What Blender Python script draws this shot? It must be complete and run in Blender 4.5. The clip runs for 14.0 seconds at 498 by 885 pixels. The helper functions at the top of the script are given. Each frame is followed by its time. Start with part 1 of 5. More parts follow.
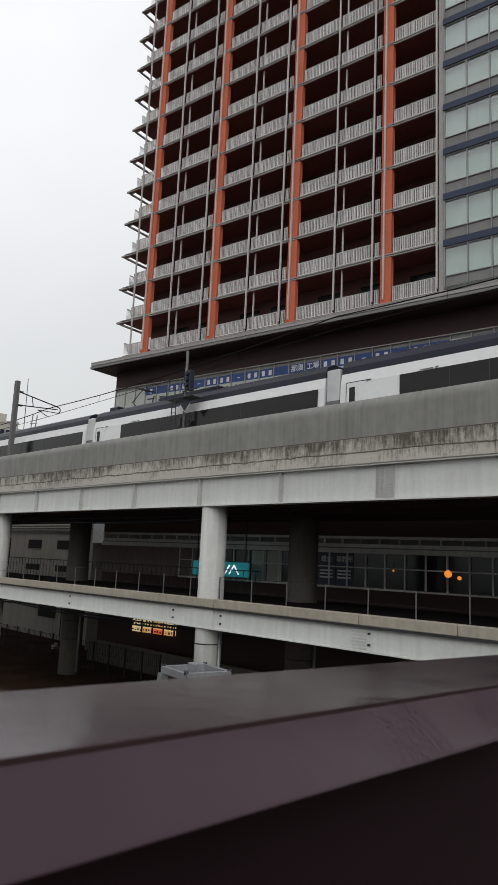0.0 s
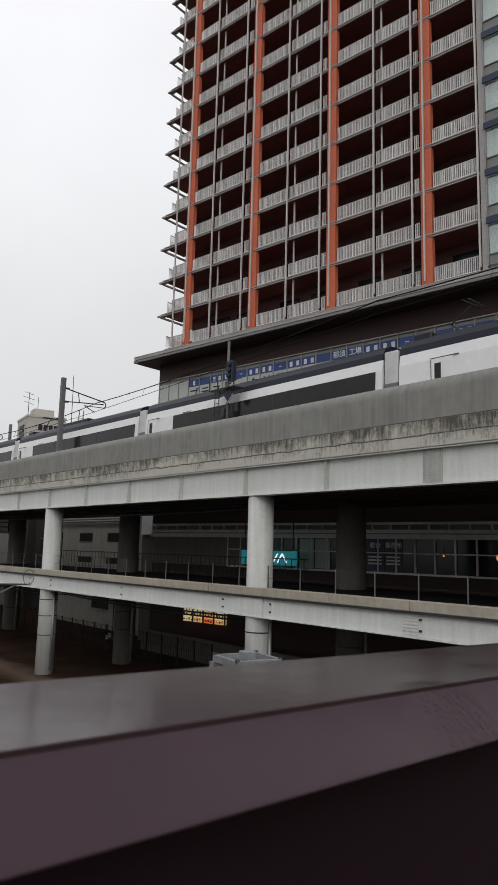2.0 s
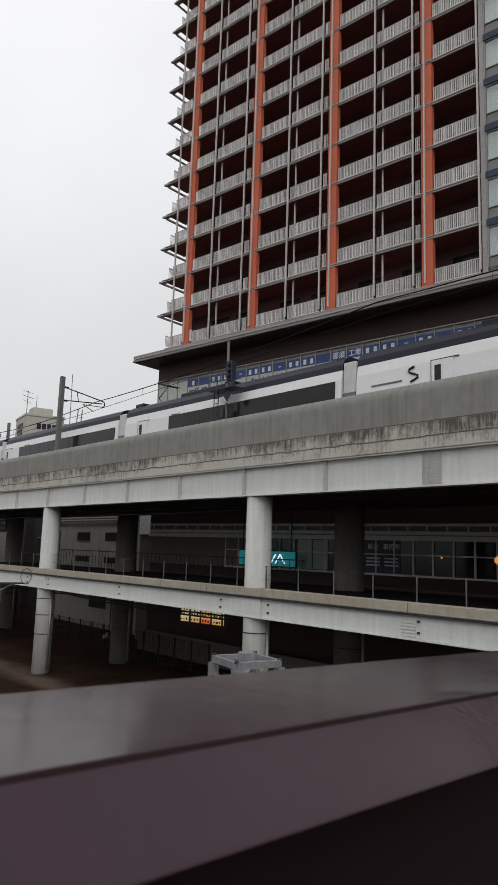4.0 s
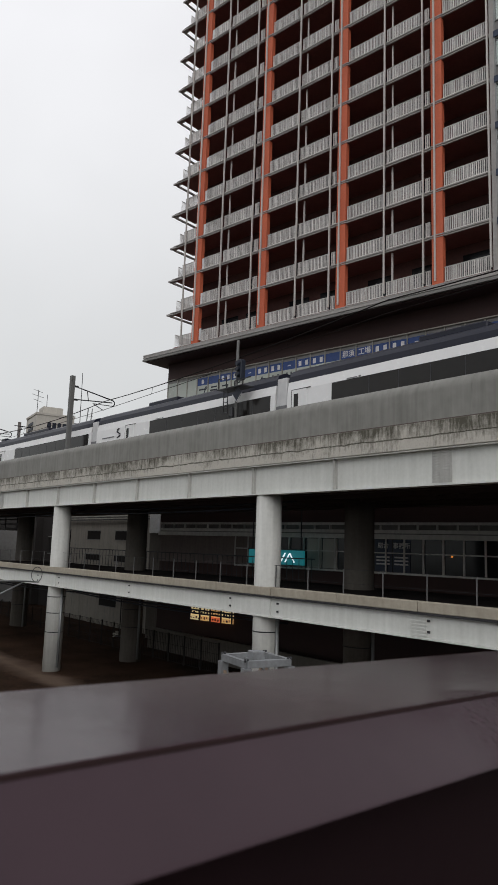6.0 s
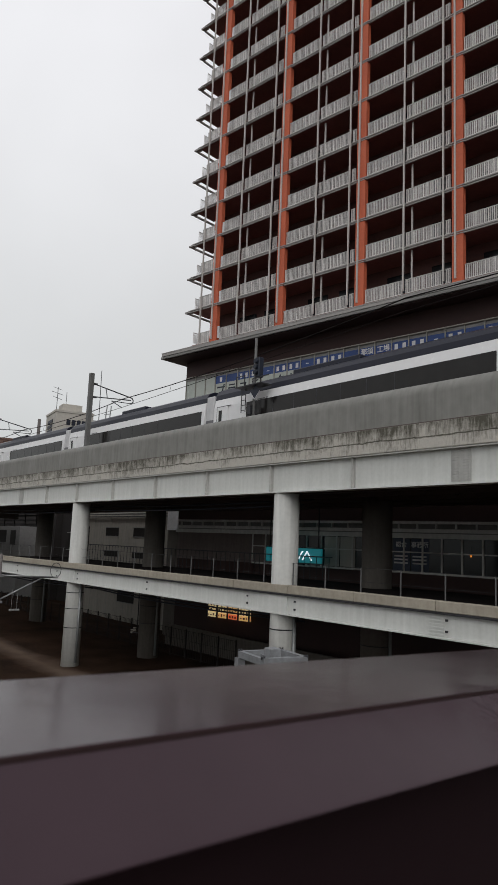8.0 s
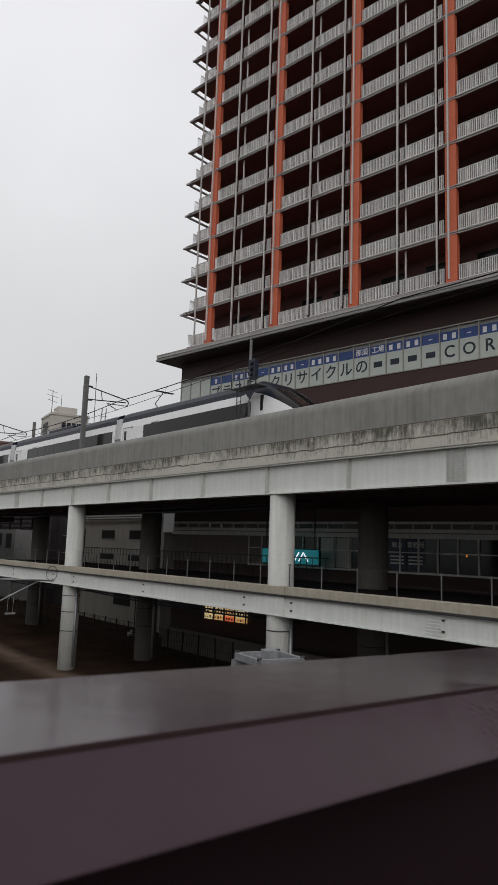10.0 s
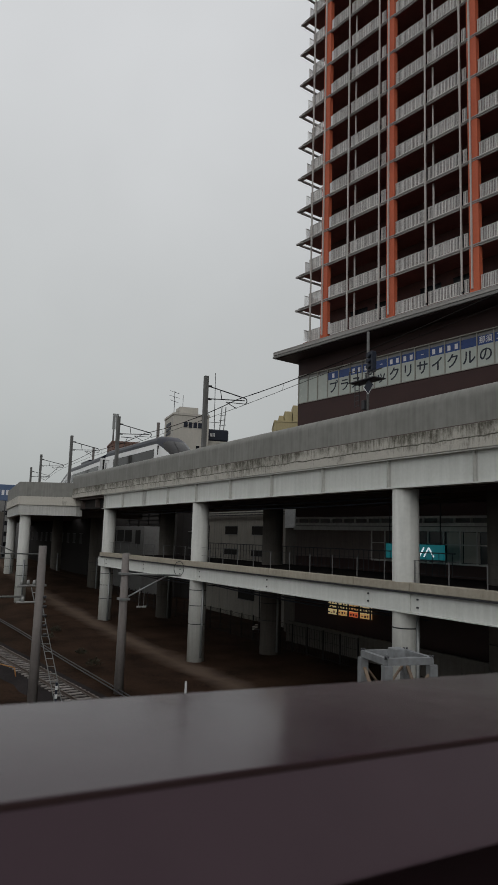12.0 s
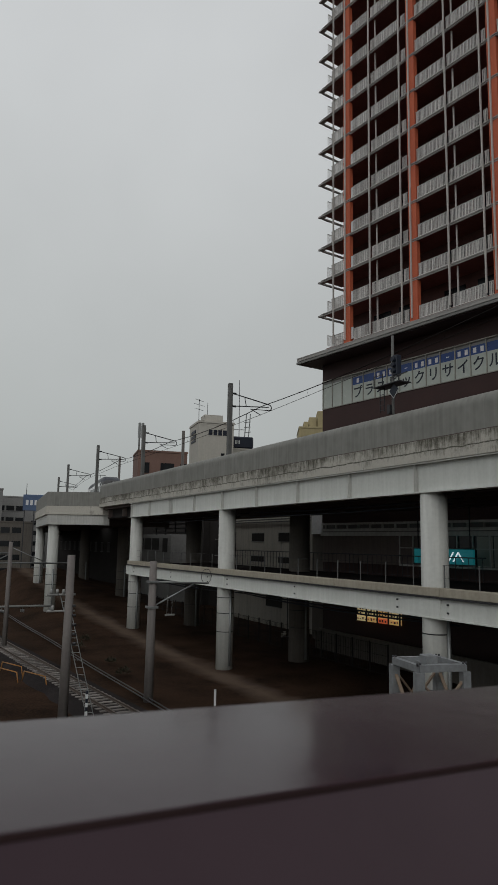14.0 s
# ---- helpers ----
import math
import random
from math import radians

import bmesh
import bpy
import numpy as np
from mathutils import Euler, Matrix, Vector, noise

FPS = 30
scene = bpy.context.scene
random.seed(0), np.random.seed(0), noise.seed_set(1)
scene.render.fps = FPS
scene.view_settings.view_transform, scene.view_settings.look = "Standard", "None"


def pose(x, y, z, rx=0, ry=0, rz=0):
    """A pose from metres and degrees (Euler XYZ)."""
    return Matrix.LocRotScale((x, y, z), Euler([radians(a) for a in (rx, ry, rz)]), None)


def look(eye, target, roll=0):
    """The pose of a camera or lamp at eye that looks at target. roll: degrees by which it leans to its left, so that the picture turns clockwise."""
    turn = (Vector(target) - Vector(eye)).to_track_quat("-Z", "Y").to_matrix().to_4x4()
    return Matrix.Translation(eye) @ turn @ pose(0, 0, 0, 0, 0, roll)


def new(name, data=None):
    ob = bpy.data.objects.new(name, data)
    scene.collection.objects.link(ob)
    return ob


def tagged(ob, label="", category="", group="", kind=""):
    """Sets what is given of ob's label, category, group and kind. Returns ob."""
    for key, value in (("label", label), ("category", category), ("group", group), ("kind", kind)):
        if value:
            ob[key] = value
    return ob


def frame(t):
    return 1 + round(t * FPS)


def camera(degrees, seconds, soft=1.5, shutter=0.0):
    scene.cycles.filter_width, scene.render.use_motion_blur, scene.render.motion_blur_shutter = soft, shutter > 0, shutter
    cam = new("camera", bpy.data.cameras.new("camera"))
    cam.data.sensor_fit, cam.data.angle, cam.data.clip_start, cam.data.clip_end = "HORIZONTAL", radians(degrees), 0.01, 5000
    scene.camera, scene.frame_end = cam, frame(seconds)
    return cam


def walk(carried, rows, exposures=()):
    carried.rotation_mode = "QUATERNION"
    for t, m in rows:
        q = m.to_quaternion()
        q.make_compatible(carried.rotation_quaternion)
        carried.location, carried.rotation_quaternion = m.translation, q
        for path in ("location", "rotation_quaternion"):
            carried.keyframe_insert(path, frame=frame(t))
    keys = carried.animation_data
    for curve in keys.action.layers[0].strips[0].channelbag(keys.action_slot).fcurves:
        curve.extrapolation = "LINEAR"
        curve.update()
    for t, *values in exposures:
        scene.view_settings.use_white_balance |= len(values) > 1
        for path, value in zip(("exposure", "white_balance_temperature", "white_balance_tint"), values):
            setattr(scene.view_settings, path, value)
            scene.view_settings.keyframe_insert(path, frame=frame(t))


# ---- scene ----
# camera: seconds, x, y, z, yaw, pitch, roll
cam = camera(39.51, 14.0, soft=1.4)
PATH = [
    (0.0, 0.002, 0.000, 8.499, 44.50, 9.83, -2.66),
    (0.5, -0.000, -0.000, 8.497, 45.36, 9.39, -2.90),
    (1.0, 0.018, 0.001, 8.498, 46.66, 9.08, -2.13),
    (1.5, 0.029, 0.001, 8.497, 47.45, 8.74, -1.60),
    (2.0, 0.010, 0.000, 8.498, 48.41, 8.79, -1.46),
    (4.5, -0.045, -0.002, 8.500, 48.16, 8.84, -1.91),
    (5.0, -0.046, -0.002, 8.501, 48.29, 8.87, -2.04),
    (5.5, -0.046, -0.002, 8.501, 48.92, 8.83, -2.59),
    (6.0, -0.040, -0.002, 8.499, 48.99, 8.70, -1.94),
    (6.5, -0.035, -0.002, 8.497, 48.87, 8.90, -2.33),
    (7.0, -0.036, -0.002, 8.495, 49.85, 8.58, -2.29),
    (9.5, -0.019, -0.001, 8.494, 50.61, 8.52, -2.47),
    (10.0, -0.020, -0.001, 8.494, 50.12, 8.61, -1.96),
    (10.5, -0.012, -0.001, 8.495, 50.53, 8.71, -1.97),
    (11.0, 0.016, 0.001, 8.502, 53.06, 8.81, -1.64),
    (11.5, -0.013, -0.001, 8.509, 56.57, 8.87, -2.18),
    (12.0, -0.040, -0.002, 8.514, 60.05, 7.90, -1.73),
    (12.5, -0.041, -0.002, 8.516, 60.80, 8.62, -1.31),
    (13.0, -0.059, -0.003, 8.514, 60.86, 8.53, -1.17),
    (13.5, -0.064, -0.003, 8.513, 61.37, 8.66, -0.99),
    (14.0, -0.068, -0.003, 8.513, 62.23, 8.41, -1.05),
]
EXPOSE = [(0.0, -0.02, 6440, 10), (2.0, -0.04, 6460, 11), (6.5, -0.14, 6460, 11), (9.5, -0.22, 6460, 11), (10.5, -0.24, 6460, 11.5), (11.5, -0.43, 6450, 10), (12.5, -0.72, 6430, 7.5), (14.0, -0.74, 6430, 7)]
# the lens is focused far off, so the near rail is soft
cam.data.dof.use_dof, cam.data.dof.focus_distance, cam.data.dof.aperture_fstop = True, 55.0, 15.0
walk(cam, [(t, pose(x, y, z, 90 + p, r, w)) for t, x, y, z, w, p, r in PATH], EXPOSE)

# ---------------------------------------------------------------- light
world = bpy.data.worlds.new("overcast_sky")
scene.world = world
world.use_nodes = True
wn, wl = world.node_tree.nodes, world.node_tree.links
wn.clear()


def wnode(kind, **kw):
    n = wn.new(kind)
    for k, v in kw.items():
        n.inputs[k].default_value = v
    return n


sky = wn.new("ShaderNodeTexSky")
sky.sky_type, sky.sun_disc = "NISHITA", False
sky.sun_elevation, sky.sun_rotation = radians(33), radians(125)
sky.air_density, sky.dust_density, sky.ozone_density = 1.0, 4.0, 1.0
grey = wnode("ShaderNodeHueSaturation", Saturation=0.10)
coord = wn.new("ShaderNodeTexCoord")
sep = wn.new("ShaderNodeSeparateXYZ")
lift = wn.new("ShaderNodeMapRange")
for k, v in (("From Min", -0.05), ("From Max", 0.7), ("To Min", 0.0), ("To Max", 1.0)):
    lift.inputs[k].default_value = v
ramp = wn.new("ShaderNodeValToRGB")
ramp.color_ramp.elements[0].color = (4.80, 5.05, 4.9, 1)
ramp.color_ramp.elements[1].color = (10.7, 10.75, 11.0, 1)
cloud = wnode("ShaderNodeTexNoise", Scale=2.2, Detail=4.0, Roughness=0.5)
cl = wn.new("ShaderNodeMapRange")
for k, v in (("From Min", 0.3), ("From Max", 0.7), ("To Min", 0.93), ("To Max", 1.05)):
    cl.inputs[k].default_value = v
veil = wn.new("ShaderNodeMix")
veil.data_type = "RGBA"
veil.inputs["Factor"].default_value = 0.9
mul = wn.new("ShaderNodeMix")
mul.data_type, mul.blend_type = "RGBA", "MULTIPLY"
mul.inputs["Factor"].default_value = 1.0
bg = wnode("ShaderNodeBackground", Strength=0.1)
wo = wn.new("ShaderNodeOutputWorld")
wl.new(coord.outputs["Generated"], sep.inputs[0])
wl.new(sep.outputs["Z"], lift.inputs["Value"])
wl.new(lift.outputs[0], ramp.inputs[0])
wl.new(coord.outputs["Generated"], cloud.inputs["Vector"])
wl.new(cloud.outputs["Fac"], cl.inputs["Value"])
wl.new(sky.outputs[0], grey.inputs["Color"])
wl.new(grey.outputs[0], veil.inputs["A"])
wl.new(ramp.outputs[0], veil.inputs["B"])
wl.new(veil.outputs["Result"], mul.inputs["A"])
wl.new(cl.outputs[0], mul.inputs["B"])
west = wn.new("ShaderNodeMapRange")
west.interpolation_type = "SMOOTHSTEP"
for k, v in (("From Min", -0.55), ("From Max", -1.0), ("To Min", 0.98), ("To Max", 1.16)):
    west.inputs[k].default_value = v
thin = wn.new("ShaderNodeMix")
thin.data_type, thin.blend_type = "RGBA", "MULTIPLY"
thin.inputs["Factor"].default_value = 1.0
wl.new(sep.outputs["X"], west.inputs["Value"])
wl.new(mul.outputs["Result"], thin.inputs["A"])
wl.new(west.outputs[0], thin.inputs["B"])
wl.new(thin.outputs["Result"], bg.inputs["Color"])
wl.new(bg.outputs[0], wo.inputs["Surface"])
sun_data = bpy.data.lights.new("sun", "SUN")
sun_data.energy, sun_data.angle, sun_data.color = 0.8, radians(40), (1.0, 0.98, 0.95)
sun = new("sun", sun_data)
sun.matrix_world = look((70, -50, 80), (-30, 20, 0))


# ---------------------------------------------------------------- materials
def material(name, base, second=None, rough=0.6, metal=0.0, grain=6.0, stain=0.6, bump=0.15, spread=0.35, streak=0.0, spec=0.3, shift=0.0, moves=False, island=0.0):
    """Two scales of noise between base and second, bump from the fine one; streak: share of vertical run-off marks; shift: change from piece to piece."""
    m = bpy.data.materials.new(name)
    m.use_nodes = True
    n, l = m.node_tree.nodes, m.node_tree.links
    b = n["Principled BSDF"]
    second = second or tuple(c * 0.72 for c in base)
    tc = n.new("ShaderNodeTexCoord" if moves else "ShaderNodeNewGeometry")
    place = tc.outputs["Object" if moves else "Position"]
    fine, wide = n.new("ShaderNodeTexNoise"), n.new("ShaderNodeTexNoise")
    fine.inputs["Scale"].default_value, fine.inputs["Detail"].default_value = grain, 6
    wide.inputs["Scale"].default_value, wide.inputs["Detail"].default_value = stain, 4
    l.new(place, fine.inputs["Vector"])
    l.new(place, wide.inputs["Vector"])
    add = n.new("ShaderNodeMath")
    add.operation = "ADD"
    l.new(fine.outputs["Fac"], add.inputs[0])
    l.new(wide.outputs["Fac"], add.inputs[1])
    last = add.outputs[0]
    if streak:
        mp = n.new("ShaderNodeMapping")
        mp.inputs["Scale"].default_value = (3.2, 3.2, 0.22)
        run = n.new("ShaderNodeTexNoise")
        run.inputs["Scale"].default_value, run.inputs["Detail"].default_value = 1.6, 5
        l.new(place, mp.inputs["Vector"])
        l.new(mp.outputs[0], run.inputs["Vector"])
        mix = n.new("ShaderNodeMix")
        mix.inputs["Factor"].default_value = streak
        dbl = n.new("ShaderNodeMath")
        dbl.operation, dbl.inputs[1].default_value = "MULTIPLY", 2.0
        l.new(run.outputs["Fac"], dbl.inputs[0])
        l.new(last, mix.inputs["A"])
        l.new(dbl.outputs[0], mix.inputs["B"])
        last = mix.outputs["Result"]
    ramp = n.new("ShaderNodeMapRange")
    for k, v in (("From Min", 1 - spread), ("From Max", 1 + spread)):
        ramp.inputs[k].default_value = v
    l.new(last, ramp.inputs["Value"])
    mix = n.new("ShaderNodeMix")
    mix.data_type = "RGBA"
    mix.inputs["A"].default_value, mix.inputs["B"].default_value = (*second, 1), (*base, 1)
    l.new(ramp.outputs[0], mix.inputs["Factor"])
    out = mix.outputs["Result"]
    if shift or island:
        info = n.new("ShaderNodeObjectInfo" if shift else "ShaderNodeNewGeometry")
        shift = shift or island
        vary = n.new("ShaderNodeMapRange")
        vary.inputs["To Min"].default_value, vary.inputs["To Max"].default_value = 1 - shift, 1 + shift
        l.new(info.outputs["Random Per Island" if island else "Random"], vary.inputs["Value"])
        hsv = n.new("ShaderNodeHueSaturation")
        l.new(vary.outputs[0], hsv.inputs["Value"])
        l.new(out, hsv.inputs["Color"])
        out = hsv.outputs[0]
    l.new(out, b.inputs["Base Color"])
    b.inputs["Metallic"].default_value = metal
    b.inputs["Specular IOR Level"].default_value = spec
    rr = n.new("ShaderNodeMapRange")
    rr.inputs["To Min"].default_value, rr.inputs["To Max"].default_value = max(0.02, rough - 0.08), min(1, rough + 0.08)
    l.new(fine.outputs["Fac"], rr.inputs["Value"])
    l.new(rr.outputs[0], b.inputs["Roughness"])
    if bump:
        bp = n.new("ShaderNodeBump")
        bp.inputs["Strength"].default_value, bp.inputs["Distance"].default_value = bump, 0.02
        l.new(fine.outputs["Fac"], bp.inputs["Height"])
        l.new(bp.outputs[0], b.inputs["Normal"])
    return m


def glowing(name, colour, strength):
    m = bpy.data.materials.new(name)
    m.use_nodes = True
    b = m.node_tree.nodes["Principled BSDF"]
    b.inputs["Base Color"].default_value = (*colour, 1)
    b.inputs["Emission Color"].default_value = (*colour, 1)
    b.inputs["Emission Strength"].default_value = strength
    b.inputs["Roughness"].default_value = 0.4
    return m


M_PARAPET = material("parapet_panel", (0.29, 0.288, 0.268), (0.165, 0.162, 0.148), 0.75, grain=2.2, stain=0.45, streak=0.45, bump=0.06, spread=0.42)


def stained_concrete():
    """Pale concrete with dark run-off marks that hang from the upper joint, and worn patches."""
    m = bpy.data.materials.new("stained_concrete")
    m.use_nodes = True
    n, l = m.node_tree.nodes, m.node_tree.links
    b = n["Principled BSDF"]
    geo, sep = n.new("ShaderNodeNewGeometry"), n.new("ShaderNodeSeparateXYZ")
    l.new(geo.outputs["Position"], sep.inputs[0])
    mp = n.new("ShaderNodeMapping")
    mp.inputs["Scale"].default_value = (6.5, 6.5, 0.8)
    l.new(geo.outputs["Position"], mp.inputs["Vector"])

    def tex(scale, detail, src, rough=0.6):
        t = n.new("ShaderNodeTexNoise")
        t.inputs["Scale"].default_value, t.inputs["Detail"].default_value, t.inputs["Roughness"].default_value = scale, detail, rough
        l.new(src, t.inputs["Vector"])
        return t.outputs["Fac"]

    def calc(op, a, c):
        k = n.new("ShaderNodeMath")
        k.operation = op
        for i, v in enumerate((a, c)):
            if isinstance(v, float):
                k.inputs[i].default_value = v
            else:
                l.new(v, k.inputs[i])
        return k.outputs[0]

    runs, patch, fine = tex(1.3, 8, mp.outputs[0], 0.7), tex(0.35, 3, geo.outputs["Position"]), tex(16.0, 5, geo.outputs["Position"])
    up = n.new("ShaderNodeMapRange")
    up.inputs["From Min"].default_value, up.inputs["From Max"].default_value = 12.45, 13.50
    up.inputs["To Min"].default_value, up.inputs["To Max"].default_value = -0.17, 0.20
    l.new(sep.outputs["Z"], up.inputs["Value"])
    blotch = tex(2.4, 6, geo.outputs["Position"], 0.75)
    uneven = calc("ADD", calc("MULTIPLY", calc("SUBTRACT", patch, 0.5), 0.75), calc("MULTIPLY", calc("SUBTRACT", blotch, 0.5), 0.8))
    total = calc("ADD", calc("ADD", runs, up.outputs[0]), uneven)
    dark = n.new("ShaderNodeMapRange")
    dark.inputs["From Min"].default_value, dark.inputs["From Max"].default_value = 0.40, 0.78
    l.new(total, dark.inputs["Value"])
    wave = tex(0.9, 5, geo.outputs["Position"], 0.7)
    off = calc("ABSOLUTE", calc("SUBTRACT", sep.outputs["Z"], calc("ADD", 12.80, calc("MULTIPLY", wave, 0.26))), 0.0)
    crack = n.new("ShaderNodeMapRange")
    crack.inputs["From Min"].default_value, crack.inputs["From Max"].default_value = 0.05, 0.016
    l.new(off, crack.inputs["Value"])
    both = calc("MAXIMUM", dark.outputs[0], calc("MULTIPLY", crack.outputs[0], calc("ADD", runs, 0.55)))
    pale = n.new("ShaderNodeMix")
    pale.data_type = "RGBA"
    pale.inputs["A"].default_value, pale.inputs["B"].default_value = (0.58, 0.555, 0.50, 1), (0.41, 0.385, 0.34, 1)
    l.new(fine, pale.inputs["Factor"])
    mix = n.new("ShaderNodeMix")
    mix.data_type = "RGBA"
    mix.inputs["B"].default_value = (0.085, 0.080, 0.060, 1)
    l.new(both, mix.inputs["Factor"])
    l.new(pale.outputs["Result"], mix.inputs["A"])
    l.new(mix.outputs["Result"], b.inputs["Base Color"])
    b.inputs["Roughness"].default_value = 0.85
    bp = n.new("ShaderNodeBump")
    bp.inputs["Strength"].default_value, bp.inputs["Distance"].default_value = 0.5, 0.03
    l.new(runs, bp.inputs["Height"])
    l.new(bp.outputs[0], b.inputs["Normal"])
    return m


def dusty_path(m):
    """A pale trodden strip of dust along the line of columns."""
    n, l = m.node_tree.nodes, m.node_tree.links
    b = n["Principled BSDF"]
    old = b.inputs["Base Color"].links[0].from_socket
    geo, sep, tex = n.new("ShaderNodeNewGeometry"), n.new("ShaderNodeSeparateXYZ"), n.new("ShaderNodeTexNoise")
    tex.inputs["Scale"].default_value, tex.inputs["Detail"].default_value = 0.45, 6
    l.new(geo.outputs["Position"], sep.inputs[0])
    l.new(geo.outputs["Position"], tex.inputs["Vector"])
    a, c, d, f = (n.new("ShaderNodeMath") for _ in range(4))
    fac, mix = n.new("ShaderNodeMapRange"), n.new("ShaderNodeMix")
    a.operation, a.inputs[1].default_value = "SUBTRACT", 21.2
    l.new(sep.outputs["Y"], a.inputs[0])
    c.operation = "ABSOLUTE"
    l.new(a.outputs[0], c.inputs[0])
    d.operation, d.inputs[1].default_value = "MULTIPLY", 0.42
    l.new(c.outputs[0], d.inputs[0])
    f.operation = "SUBTRACT"
    l.new(tex.outputs["Fac"], f.inputs[0])
    l.new(d.outputs[0], f.inputs[1])
    fac.inputs["From Min"].default_value, fac.inputs["From Max"].default_value = -0.15, 0.5
    l.new(f.outputs[0], fac.inputs["Value"])
    mix.data_type = "RGBA"
    mix.inputs["B"].default_value = (0.105, 0.076, 0.058, 1)
    l.new(fac.outputs[0], mix.inputs["Factor"])
    l.new(old, mix.inputs["A"])
    l.new(mix.outputs["Result"], b.inputs["Base Color"])


M_STAINED = stained_concrete()
M_GIRDER = material("girder_paint", (0.67, 0.68, 0.65), (0.53, 0.54, 0.51), 0.5, grain=7, stain=0.5, streak=0.45, bump=0.05)
M_COLUMN = material("column_paint", (0.58, 0.58, 0.55), (0.42, 0.42, 0.40), 0.55, grain=6, stain=0.6, streak=0.5, bump=0.06)
M_KERB = material("deck_kerb_concrete", (0.42, 0.38, 0.31), (0.28, 0.25, 0.20), 0.85, grain=6, stain=0.5, streak=0.3)
# Dark tone puts the shade under the deck into the colour.
M_SOFFIT = material("shaded_deck_underside", (0.12, 0.094, 0.085), None, 0.85, grain=4, stain=0.4)
# Concrete darkened so that its tone stands in for under-deck shade.
M_DARKCOL = material("shade_darkened_concrete", (0.15, 0.135, 0.12), (0.09, 0.08, 0.07), 0.85, grain=5, stain=0.5, streak=0.4)
M_BALLAST = material("ballast_ground", (0.050, 0.029, 0.019), (0.012, 0.008, 0.006), 0.95, grain=9, stain=0.3, bump=0.9, spec=0.02, spread=0.3)
dusty_path(M_BALLAST)
M_TRACKBED = material("trackbed_gravel", (0.034, 0.029, 0.029), (0.013, 0.011, 0.011), 0.95, grain=12, stain=0.5, bump=0.9, spec=0.03)
M_SLEEPER = material("concrete_sleeper", (0.27, 0.245, 0.23), (0.12, 0.105, 0.095), 0.9, grain=6, stain=1.5, shift=0.35)
M_RAILSTEEL = material("rail_steel", (0.11, 0.085, 0.072), None, 0.6, 0.3, grain=12)
M_STEEL = material("galvanised_steel", (0.30, 0.31, 0.31), None, 0.5, 0.6, grain=10)
M_DARKSTEEL = material("dark_steel", (0.06, 0.06, 0.065), None, 0.5, 0.5, grain=10)
M_WIRE = material("sooty_wire", (0.018, 0.015, 0.014), None, 0.8, spec=0.1)
M_POST = material("dull_post_paint", (0.15, 0.15, 0.15), None, 0.6, 0.2)
M_MAST = material("mast_grey", (0.17, 0.17, 0.165), None, 0.6, 0.2, grain=8)
M_POLE = material("concrete_pole", (0.22, 0.20, 0.19), (0.14, 0.125, 0.12), 0.85, grain=7, streak=0.4)
M_BROWN = material("brown_tile", (0.052, 0.025, 0.023), (0.038, 0.019, 0.018), 0.6, grain=7, stain=0.5)
M_ORANGE = material("terracotta_tile", (0.58, 0.14, 0.068), (0.45, 0.104, 0.054), 0.6, grain=8, stain=0.4)
M_ALU = material("aluminium_rail", (0.56, 0.53, 0.505), (0.43, 0.405, 0.385), 0.5, 0.2, grain=9, stain=0.5)
M_RAILBAR = material("weathered_railing_bar", (0.62, 0.595, 0.575), (0.42, 0.40, 0.39), 0.5, 0.2, grain=5, stain=0.35, island=0.28)
M_SLAB = material("balcony_slab", (0.40, 0.38, 0.365), None, 0.7, grain=6, stain=0.4)
M_RECESS = material("balcony_back_wall", (0.12, 0.052, 0.045), (0.07, 0.032, 0.029), 0.7, grain=5, stain=0.5)
M_SOFFITBROWN = material("balcony_soffit_paint", (0.26, 0.115, 0.10), (0.18, 0.082, 0.073), 0.8, grain=4)
M_CANOPY = material("canopy_metal", (0.22, 0.215, 0.205), None, 0.5, 0.3, grain=5, stain=0.3)
M_NAVY = material("navy_spandrel", (0.035, 0.05, 0.09), None, 0.4, grain=5)
M_MULLION = material("window_mullion", (0.30, 0.30, 0.30), None, 0.4, 0.4)
M_FRAME = material("sign_window_frame", (0.36, 0.35, 0.31), None, 0.5, 0.2)
M_FILM = material("pale_window_film", (0.46, 0.49, 0.45), (0.40, 0.43, 0.40), 0.25, grain=3, stain=0.3)
M_PALEBLUE = material("faded_blue_board", (0.10, 0.145, 0.25), None, 0.6)
M_CONC = material("pale_concourse_frame", (0.70, 0.69, 0.66), (0.50, 0.49, 0.47), 0.6, grain=4, streak=0.4)
# Darker girder tone, for grime and for the soft shading beside stiffeners.
M_GIRDERDARK = material("dark_girder_paint", (0.53, 0.53, 0.505), (0.36, 0.355, 0.335), 0.6, grain=7, stain=0.8, streak=0.5)
# Near-black tone puts the shade under the viaduct into walls, fence and girder.
M_SHADEDARK = material("shade_dark", (0.026, 0.022, 0.021), (0.016, 0.014, 0.013), 0.9, grain=3, stain=0.4)
M_VOID = material("unlit_window", (0.014, 0.012, 0.011), None, 0.4, spec=0.1)
M_PORCELAIN = material("grey_porcelain", (0.32, 0.32, 0.31), None, 0.4)
M_BLUE = material("blue_sign_film", (0.035, 0.075, 0.24), None, 0.3)
M_WHITEINK = material("white_lettering", (0.75, 0.75, 0.76), None, 0.5)
M_DARKINK = material("dark_lettering", (0.02, 0.025, 0.04), None, 0.5)
M_CURTAIN = material("pale_curtain", (0.84, 0.90, 0.87), (0.66, 0.73, 0.71), 0.8, grain=2, stain=0.8, streak=0.6)
M_TRAIN = material("train_white", (0.80, 0.80, 0.80), (0.74, 0.74, 0.74), 0.25, grain=3, stain=0.3, bump=0.0, moves=True)
